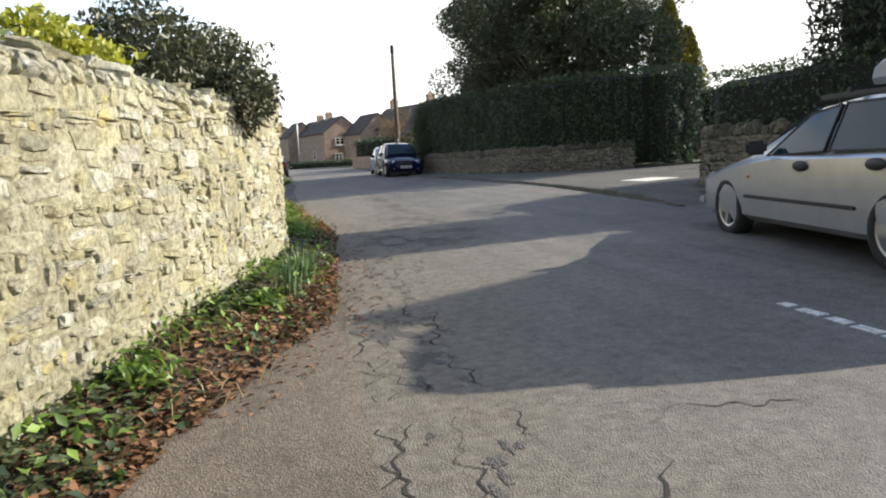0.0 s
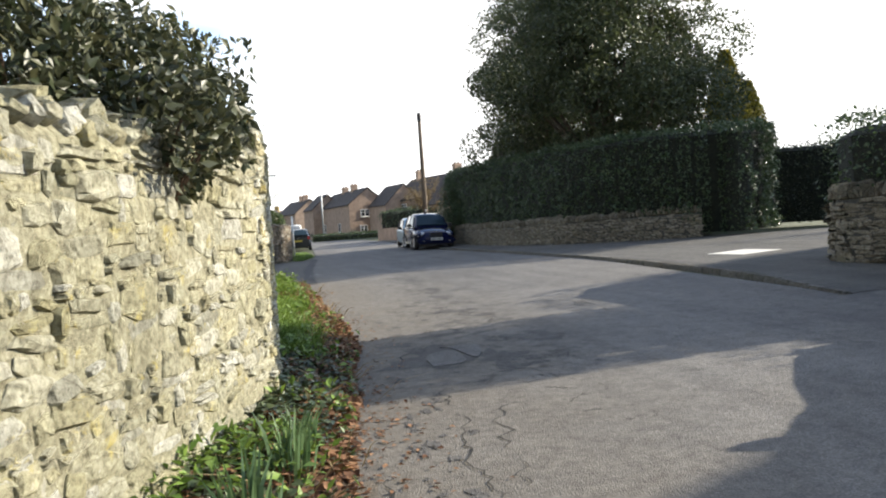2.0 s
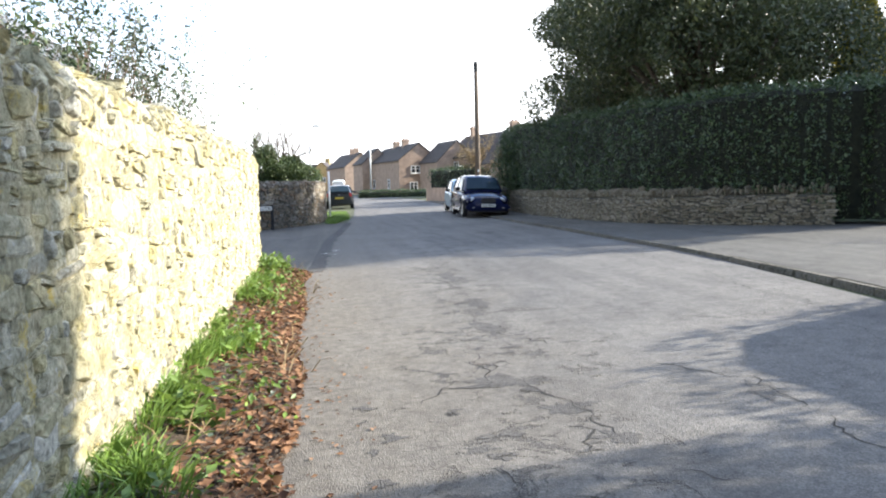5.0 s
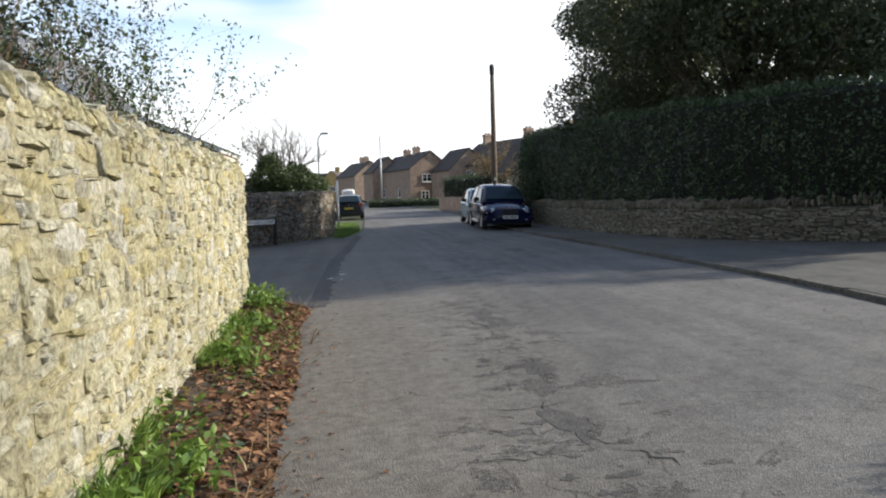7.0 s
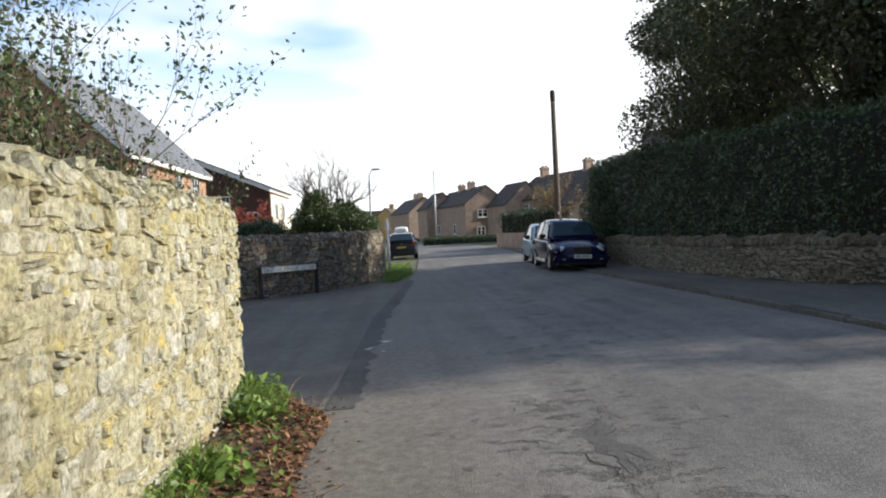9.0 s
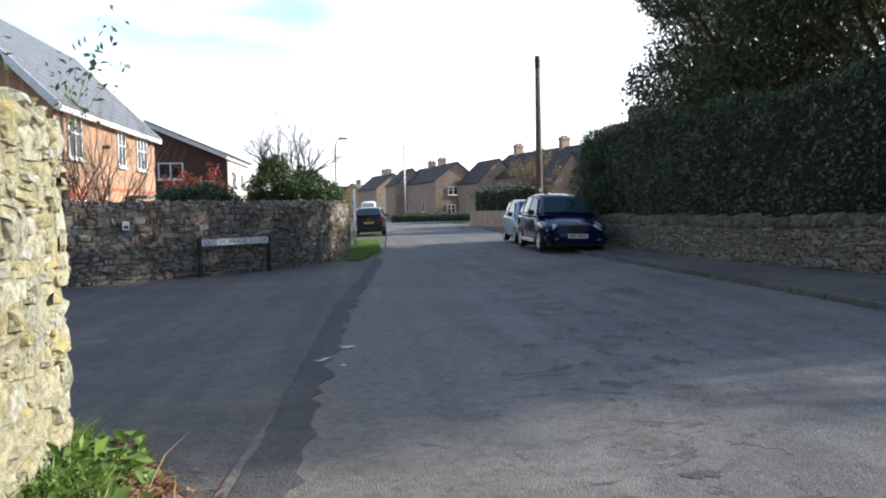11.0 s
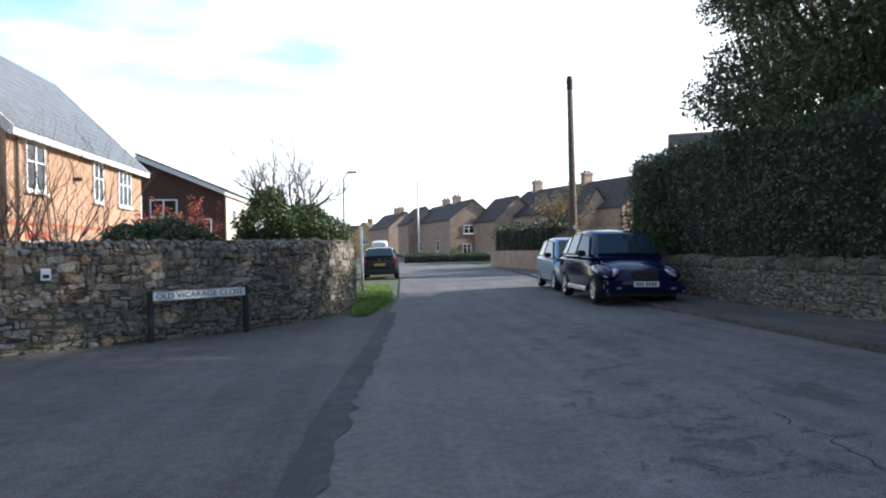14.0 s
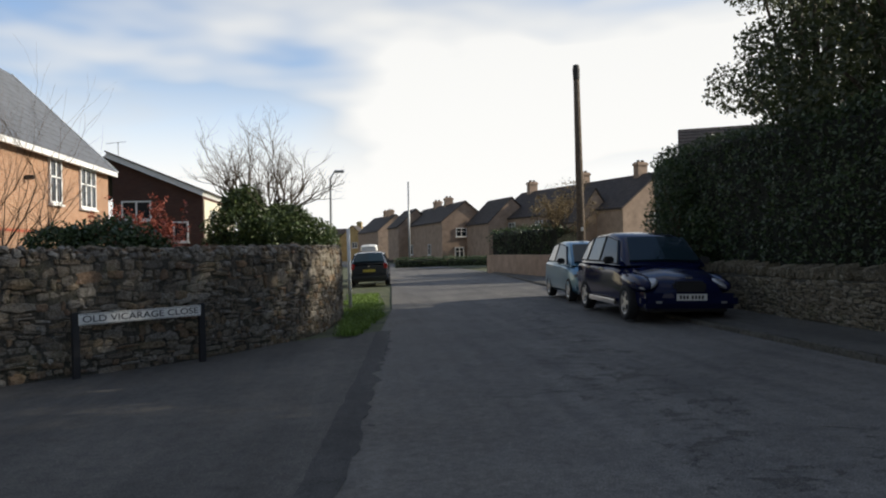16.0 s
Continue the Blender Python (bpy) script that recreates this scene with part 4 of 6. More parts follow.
blotches("worn_patches", [(0.74, 4.35, 0.2, 0.28), (0.82, 3.75, 0.14, 0.24), (0.66, 4.8, 0.12, 0.2), (0.7, 3.3, 0.09, 0.2), (1.55, 8.45, 0.38, 0.5), (1.95, 8.15, 0.2, 0.4), (2.5, 8.9, 0.25, 0.3), (1.3, 9.3, 0.2, 0.2), (1.75, 9.5, 0.25, 0.12), (2.6, 10.1, 0.12, 0.1), (2.5, 10.6, 0.16, 0.13), (1.93, 10.1, 0.1, 0.06), (2.3, 11.2, 0.3, 0.16), (2.6, 12.9, 0.14, 0.4), (2.75, 14.2, 0.13, 0.4), (2.85, 16.4, 0.15, 0.5), (5.1, 24.6, 0.3, 0.5), (3.7, 10.6, 0.12, 0.25)], M_PATCH, "dark broken patches where the top layer has gone", 0.0022)
scuffs = []
for _ in range(150):
    y = RNG.uniform(7.5, 18.0)
    x = 2.05 + 0.06 * (y - 8) + RNG.normal(0, 0.4)
    scuffs.append((x, y, RNG.uniform(0.02, 0.1), RNG.uniform(0.015, 0.05)))
for _ in range(60):
    y = RNG.uniform(1.5, 8.0)
    scuffs.append((0.5 + 0.09 * y + RNG.normal(0, 0.16), y, RNG.uniform(0.015, 0.05), RNG.uniform(0.02, 0.09)))
for _ in range(60):
    y = RNG.uniform(20.0, 34.0)
    scuffs.append((RNG.uniform(3.4, 6.4), y, RNG.uniform(0.02, 0.1), RNG.uniform(0.012, 0.04)))
blotches("scuffed_patches", scuffs, M_PATCH, "small dark scuffs and broken spots in the asphalt", 0.0028)
for outline in (((1.42, 8.12), (1.69, 8.13), (1.73, 8.45), (1.71, 8.74), (1.43, 8.6)), ((1.64, 8.86), (1.97, 8.85), (1.9, 8.5), (1.79, 8.22), (1.75, 8.5), (1.72, 8.77))):
    ring = smooth_line(list(outline) + [outline[0]], 2)[:-1]
    bm = bmesh.new()
    lo_, up_ = [bm.verts.new((x, y, gz(x, y) - 0.01)) for x, y in ring], [bm.verts.new((x, y, gz(x, y) + 0.007)) for x, y in ring]
    bm.faces.new(up_)
    for i in range(len(ring)):
        bm.faces.new((lo_[i], lo_[(i + 1) % len(ring)], up_[(i + 1) % len(ring)], up_[i]))
    bmesh.ops.recalc_face_normals(bm, faces=bm.faces)
    tagged(part("repair_patch", bm, M_REPAIR), "smooth grey tarmac repair patch let into the broken road", "road patch", "road repair patches")
blotches("road_litter", [(1.38, 21.5, 0.07, 0.05), (1.15, 20.96, 0.05, 0.03), (1.2, 21.02, 0.03, 0.05), (1.35, 20.7, 0.03, 0.03)], M_PALE, "pale scraps lying on the side road joint", 0.012)


# ---------- hedges and trees
def hedge(name, line, width, height, mat, label, n, size, foot=0.15, wob=0.16, cat="hedge", leafratio=0.5):
    """A clipped hedge: near-black core painted as its inner shade, with a shell of leaves. height(x, y) gives its top.
    """
    h = thing(name, pose(0, 0, 0), label, cat)
    vs, fs = [], []
    rows = along(line, 0.5)
    for x, y, nx, ny, _ in rows:
        t, g = height(x, y), gz(x, y) + foot
        for s, z in ((width / 2 - 0.14, g), (width / 2 - 0.1, t - 0.25), (width / 2 - 0.3, t - 0.12), (-width / 2 + 0.3, t - 0.12), (-width / 2 + 0.1, t - 0.25), (-width / 2 + 0.14, g)):
            vs.append((x + nx * s, y + ny * s, z))
    for i in range(len(rows) - 1):
        for j in range(6):
            a, b = i * 6 + j, i * 6 + (j + 1) % 6
            fs.append((a, a + 6, b + 6, b))
    fs += [tuple(range(6)), tuple(range((len(rows) - 1) * 6, len(rows) * 6))[::-1]]
    # solid filler coloured as the shade behind the leaf shell
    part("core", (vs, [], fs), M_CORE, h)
    segs = [(a, b, math.hypot(b[0] - a[0], b[1] - a[1])) for a, b in zip(line, line[1:])]
    cum = np.cumsum([0] + [s[2] for s in segs])
    pts, nrm = [], []
    for _ in range(n):
        d = RNG.uniform(0, cum[-1])
        i = min(int(np.searchsorted(cum, d) - 1), len(segs) - 1) if d > 0 else 0
        a, b, ln = segs[max(i, 0)]
        f = (d - cum[max(i, 0)]) / ln
        x, y = a[0] + (b[0] - a[0]) * f, a[1] + (b[1] - a[1]) * f
        nx, ny = (b[1] - a[1]) / ln, -(b[0] - a[0]) / ln
        t, g = height(x, y), gz(x, y) + foot
        q = RNG.uniform(0, (t - g) * 2 + width)
        end = d < 0.25 or d > cum[-1] - 0.25
        if q < t - g:
            s, z, m_ = width / 2, g + q, (nx, ny, 0.3)
        elif q < 2 * (t - g):
            s, z, m_ = -width / 2, g + q - (t - g), (-nx, -ny, 0.3)
        else:
            s, z, m_ = q - 2 * (t - g) - width / 2, t, (0, 0, 1)
        if end:
            s = RNG.uniform(-width / 2, width / 2)
        w = wob * noise.noise((x * 1.2, y * 1.2, z * 1.2)) + 0.5 * wob * noise.noise((x * 4, y * 4, z * 4)) + RNG.normal(0, 0.05)
        pts.append((x + nx * s + m_[0] * w, y + ny * s + m_[1] * w, z + m_[2] * w))
        nrm.append(m_)
    leaf_cloud("leaves", pts, size, mat, h, ratio=leafratio, normals=np.array(nrm))
    return h


def main_hedge_top(x, y):
    return 3.3 + 0.12 * noise.noise((x * 0.6, y * 0.6, 2.0)) + 0.4 * clampf((y - 28) / 9)


HEDGE = smooth_line([(14.0, 21.5), (12.8, 20.75), (11.6, 21.6), (10.3, 23.4), (9.8, 26.0), (9.75, 30.0), (9.8, 34.0), (9.95, 38.0), (10.15, 40.4)], 2)[::-1]
hedge("laurel_hedge", HEDGE, 1.5, main_hedge_top, M_LAUREL, "tall clipped dark evergreen hedge behind the low wall", 62000, 0.085, wob=0.2)
hedge("hedge_end", smooth_line([(12.2, 20.3), (12.9, 20.4), (13.8, 21.2)], 1), 1.2, lambda x, y: 3.25, M_LAUREL, "rounded bushy end of the tall clipped hedge", 11000, 0.085, wob=0.3)
hedge("far_hedge", [(14.2, 26.0), (17.0, 24.2), (19.5, 22.5), (25.0, 18.5), (26.0, 12.0)], 1.5, lambda x, y: 3.0, M_YEW, "dark hedge at the back of the driveway", 16000, 0.1)
hedge("gate_hedge", [(13.8, 13.4), (10.6, 12.5), (8.5, 11.6), (8.75, 8.0), (9.3, 4.0), (9.8, -2.0)], 1.1, lambda x, y: 2.2 + 0.08 * noise.noise((x, y, 0.0)), M_LAUREL, "clipped green hedge above the gate wall", 22000, 0.07, foot=0.6)


def ellipsoid_pts(c, r, n, shell=0.55, rough=0.3, freq=0.6):
    d = RNG.normal(size=(n, 3))
    d /= np.linalg.norm(d, axis=1)[:, None]
    k = np.array([1 + rough * noise.noise(Vector(q) * (freq * 3) + Vector(c)) + rough * 0.6 * noise.noise(Vector(q) * (freq * 8) + Vector(c)) for q in d])
    rad = (shell + (1 - shell) * RNG.uniform(0, 1, n) ** 0.6) * k
    return np.array(c) + d * np.array(r) * rad[:, None]


def branches(bm, start, direction, length, radius, depth, spread=0.6, up=0.15, rnd=None, sides=5, tips=None, taper=0.6):
    """Limbs that fork, bend and thin out."""
    p, d = Vector(start), Vector(direction).normalized()
    pts, rr = [p.copy()], [radius]
    for i in range(3):
        d = (d + Vector((rnd.gauss(0, 0.16), rnd.gauss(0, 0.16), rnd.gauss(0, 0.1) + up * 0.4))).normalized()
        p = p + d * length / 3
        pts.append(p.copy())
        rr.append(radius * (1 - (1 - taper) * (i + 1) / 3))
    tube(bm, pts, rr, sides)
    if tips is not None and depth <= 1:
        tips.extend(q.copy() for q in pts[1:])
    if depth > 0:
        for _ in range(rnd.choice((2, 3, 3))):
            k = rnd.choice((1, 2, 3, 3))
            nd = (d + Vector((rnd.gauss(0, spread), rnd.gauss(0, spread), rnd.gauss(0, spread * 0.6) + up))).normalized()
            branches(bm, pts[k], nd, length * rnd.uniform(0.6, 0.85), rr[k] * 0.68, depth - 1, spread, up, rnd, max(3, sides - 1), tips, taper)


def broadleaf(name, x, y, trunk_h, clumps, n, size, mat, label, radius=0.22, cat="tree"):
    """A tree: trunk with limbs, and a crown of many leaf clumps."""
    t = thing(name, pose(x, y, gz(x, y)), label, cat)
    rnd = random.Random(name + str(x))
    bm = bmesh.new()
    tube(bm, [(0, 0, -0.2), (0.05, 0.02, trunk_h * 0.5), (0, 0.05, trunk_h)], [radius * 1.25, radius, radius * 0.8], 8)
    part("trunk", bm, M_BARK, t, smooth=True)
    for c, r in clumps:
        a = Vector((0, 0, trunk_h * rnd.uniform(0.6, 1.0)))
        b = Vector(c)
        part("limb", tube(bmesh.new(), [a, a.lerp(b, 0.5) + Vector((rnd.gauss(0, 0.1), rnd.gauss(0, 0.1), -0.15)), b], [radius * 0.5, radius * 0.3, radius * 0.1], 5), M_BARK, t, smooth=True)
    tot = sum(r[0] * r[1] + r[1] * r[2] + r[0] * r[2] for _, r in clumps)
    pts = np.concatenate([ellipsoid_pts(c, r, int(n * (r[0] * r[1] + r[1] * r[2] + r[0] * r[2]) / tot)) for c, r in clumps])
    leaf_cloud("crown", pts, size, mat, t)
    return t


def crown_clumps(seed, w, d, z0, z1, k, r=(0.7, 1.4)):
    rnd = random.Random(seed)
    out = []
    for _ in range(k):
        a, q = rnd.uniform(0, 6.283), math.sqrt(rnd.uniform(0, 1))
        z = rnd.uniform(z0, z1)
        s = 1.0 - 0.45 * ((z - z0) / (z1 - z0)) ** 2
        rr = rnd.uniform(*r)
        out.append(((w * q * s * math.cos(a), d * q * s * math.sin(a), z), (rr * 1.15, rr * 1.15, rr * 0.8)))
    return out


broadleaf("evergreen_oak", 12.4, 27.5, 3.0, crown_clumps(3, 3.9, 3.4, 3.0, 9.8, 46, (0.9, 1.6)) + [((0.9, -4.6, 4.0), (1.3, 1.3, 1.2)), ((0.2, -4.0, 5.0), (1.4, 1.4, 1.2)), ((-0.9, -3.4, 5.6), (1.4, 1.5, 1.3)), ((1.7, -3.8, 4.5), (1.3, 1.4, 1.2)), ((-0.6, -4.6, 4.3), (1.2, 1.3, 1.1))], 105000, 0.13, M_TREE, "large dark evergreen oak rising behind the hedge", 0.3)
broadleaf("evergreen_oak", 12.3, 33.5, 3.0, crown_clumps(5, 2.9, 3.6, 3.2, 11.0, 38, (0.9, 1.5)), 70000, 0.13, M_TREE, "tall dark evergreen oak with glimpses of sky between leaves", 0.3)
broadleaf("evergreen_oak", 13.9, 39.5, 3.5, crown_clumps(8, 2.1, 2.6, 4.6, 12.5, 24, (0.6, 1.1)), 19000, 0.14, M_TREE, "open-crowned dark evergreen oak with gaps of sky", 0.28)


broadleaf("evergreen_oak", 25.5, 22.4, 4.0, crown_clumps(21, 2.6, 2.8, 5.0, 11.0, 22), 26000, 0.18, M_TREE, "tall evergreen oak at the back of the driveway garden", 0.3)


def conifer(name, x, y, h, r, n, mat, label, size=0.12):
    t = thing(name, pose(x, y, gz(x, y)), label, "tree")
    part("trunk", tube(bmesh.new(), [(0, 0, -0.2), (0, 0, h * 0.5), (0, 0, h * 0.93)], [0.18, 0.12, 0.03], 7), M_BARK, t, smooth=True)
    z = RNG.uniform(0.02, 1, n)
    a = RNG.uniform(0, 6.283, n)
    k = np.array([1 + 0.2 * noise.noise((math.cos(p) * 2, math.sin(p) * 2, q * 7 + x)) for p, q in zip(a, z)])
    rad = r * np.minimum(1, (1.02 - z) * 2.6) ** 0.7 * k * RNG.uniform(0.72, 1.02, n)
    leaf_cloud("crown", np.stack([rad * np.cos(a), rad * np.sin(a), z * h], 1), size, mat, t, ratio=0.35)
    # dark solid inside the crown, its shade put into the colour
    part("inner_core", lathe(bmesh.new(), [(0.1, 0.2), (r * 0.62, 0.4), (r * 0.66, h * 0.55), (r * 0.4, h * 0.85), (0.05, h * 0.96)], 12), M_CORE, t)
    return t


conifer("golden_conifer", 15.4, 24.6, 6.0, 0.8, 9000, M_GOLD, "golden-yellow conifer catching the sun behind the hedge", 0.15)
conifer("golden_conifer", 16.3, 24.7, 5.0, 0.7, 6000, M_GOLD, "golden-yellow conifer beside the taller one", 0.15)
conifer("dark_conifer", 9.45, 8.95, 9.0, 1.22, 26000, M_YEW, "tall dense dark columnar conifer behind the gate hedge", 0.13)
conifer("dark_conifer", 15.5, 5.52, 6.2, 1.5, 24000, M_YEW, "broad dark rounded conifer behind the gate hedge", 0.13)
# scrub showing over the far hedge
for i, (x, y, h) in enumerate(((19.0, 20.0, 3.3), (17.5, 17.5, 3.0), (20.5, 15.5, 3.3), (17.5, 14.6, 2.9))):
    t = thing("bare_shrub", pose(x, y, gz(x, y)), "thin twiggy shrub against the sky", "shrub", "shrubs over the driveway")
    bm, rnd, tips = bmesh.new(), random.Random(i), []
    for _ in range(7):
        branches(bm, (rnd.gauss(0, 0.3), rnd.gauss(0, 0.3), 0), (rnd.gauss(0, 0.3), rnd.gauss(0, 0.3), 1), h * 0.5, 0.025, 2, 0.4, 0.3, rnd, 4, tips)
    part("twigs", bm, M_TWIG, t)
    leaf_cloud("leaves", np.array([q[:] for q in tips for _ in range(4)]) + RNG.normal(0, 0.12, (len(tips) * 4, 3)), 0.09, M_BUSH, t)


def shrub(name, x, y, z0, clumps, n, size, mat, label, cat="shrub", ratio=0.45):
    t = thing(name, pose(x, y, gz(x, y)), label, cat)
    rnd = random.Random(name + str(x))
    for c, r in clumps:
        for _ in range(3):
            part("stem", tube(bmesh.new(), [(rnd.gauss(0, 0.1), rnd.gauss(0, 0.1), -0.1), (c[0] * 0.5, c[1] * 0.5, c[2] * 0.6), (c[0] + rnd.gauss(0, r[0] * 0.4), c[1] + rnd.gauss(0, r[1] * 0.4), c[2] + rnd.gauss(0, 0.1))], [0.03, 0.02, 0.006], 5), M_TWIG, t)
    tot = sum(r[0] * r[1] + r[1] * r[2] + r[0] * r[2] for _, r in clumps)
    pts = np.concatenate([ellipsoid_pts(c, r, int(n * (r[0] * r[1] + r[1] * r[2] + r[0] * r[2]) / tot), 0.4) for c, r in clumps])
    leaf_cloud("leaves", pts, size, mat, t, ratio=ratio)
    return t


# shrubs behind the near wall
shrub("viburnum", -0.55, 6.3, 0, [((0.25, 0.35, 1.85), (0.5, 0.65, 0.42)), ((-0.15, -0.35, 1.9), (0.5, 0.55, 0.42)), ((0.4, 0.8, 1.7), (0.35, 0.4, 0.35)), ((0.55, -0.2, 1.6), (0.3, 0.35, 0.28))], 13000, 0.06, M_SHRUB, "dense rounded purplish-green shrub leaning over the wall")
shrub("yellow_shrub", -1.15, 4.55, 0, [((0.2, 0.2, 1.74), (0.3, 0.4, 0.18)), ((0.1, -0.15, 1.8), (0.28, 0.3, 0.2))], 2000, 0.07, M_LIME, "yellow-green leafy shrub above the wall")
shrub("thin_shrub", -1.75, 3.3, 0, [((0.25, 0.3, 1.74), (0.4, 0.6, 0.16)), ((0.15, -0.6, 1.8), (0.4, 0.5, 0.22)), ((-0.1, 0.9, 1.88), (0.3, 0.4, 0.22))], 1900, 0.06, M_BUSH, "thin leafy shrub above the wall")
shrub("ivy_mound", -0.15, 7.6, 0, [((0.15, 0.1, 1.62), (0.22, 0.5, 0.16))], 900, 0.06, M_WEED, "green ivy lapping over the wall top")


def bare_bush(name, x, y, h, stems, label, leaf=0, mat=None, spread=0.35, lean=(0, 0), rad=0.022, depth=3, group="", leafsize=0.06):
    t = thing(name, pose(x, y, gz(x, y)), label, "bush", group)
    rnd, tips = random.Random(name + str(x) + str(y)), []
    for _ in range(stems):
        bm = bmesh.new()
        branches(bm, (rnd.gauss(0, 0.2), rnd.gauss(0, 0.25), -0.1), (rnd.gauss(lean[0], 0.3), rnd.gauss(lean[1], 0.3), 1), h * rnd.uniform(0.35, 0.5), rad, depth, spread, 0.22, rnd, 5, tips)
        part("stem", bm, M_TWIG, t)
    if leaf:
        leaf_cloud("leaves", np.array([q[:] for q in tips for _ in range(leaf)]) + RNG.normal(0, 0.045, (len(tips) * leaf, 3)), leafsize, mat, t)
    return t


for x, y, h, k, lf, mt, lab in ((-0.75, 10.6, 2.2, 8, 5, M_BUSH, "tangled half-bare bush behind the wall"), (-0.9, 12.4, 2.5, 9, 5, M_BUSH, "tangled half-bare bush behind the wall"), (-1.1, 13.9, 2.9, 9, 3, M_IVY, "spindly bush with a few dark leaves"),
                              (-0.9, 15.4, 2.9, 9, 3, M_IVY, "spindly bush with a few dark leaves"), (-1.5, 16.6, 3.0, 9, 1, M_IVY, "bare upright winter bush behind the wall"), (-0.6, 17.0, 2.7, 8, 2, M_BUSH, "spindly bush with a few dark leaves"), (-0.6, 18.0, 2.0, 8, 4, M_BUSH, "low tangled bush at the wall end")):
    bare_bush("garden_bush", x - 0.5, y, h * 1.0, k + 3, lab, lf + 2, mt, 0.32, (-0.15, 0), 0.036, 4, "bushes behind the lane wall", 0.046)
shrub("laurel_bush", -1.35, 15.1, 0, [((0, 0, 1.75), (0.6, 0.75, 0.62)), ((-0.35, 0.5, 1.95), (0.5, 0.6, 0.6)), ((-0.3, -0.8, 1.7), (0.5, 0.6, 0.5))], 8000, 0.08, M_BUSH, "dark leafy garden bush behind the wall")


# ---------- parked cars
def loft(rows, close_ends=True):
    bm = bmesh.new()
    rings = [[bm.verts.new(p) for p in r] for r in rows]
    n = len(rows[0])
    for a, b in zip(rings, rings[1:]):
        for k in range(n - 1):
            bm.faces.new((a[k], a[k + 1], b[k + 1], b[k]))
    if close_ends:
        for r in (rings[0], rings[-1][::-1]):
            bm.faces.new(r)
    bmesh.ops.recalc_face_normals(bm, faces=bm.faces)
    return bm


def mirror_row(half):
    """Points from the sill up to the middle, mirrored to a whole section."""
    return [(x, y, z) for x, y, z in half] + [(-x, y, z) for x, y, z in half[::-1] if x > 1e-6]


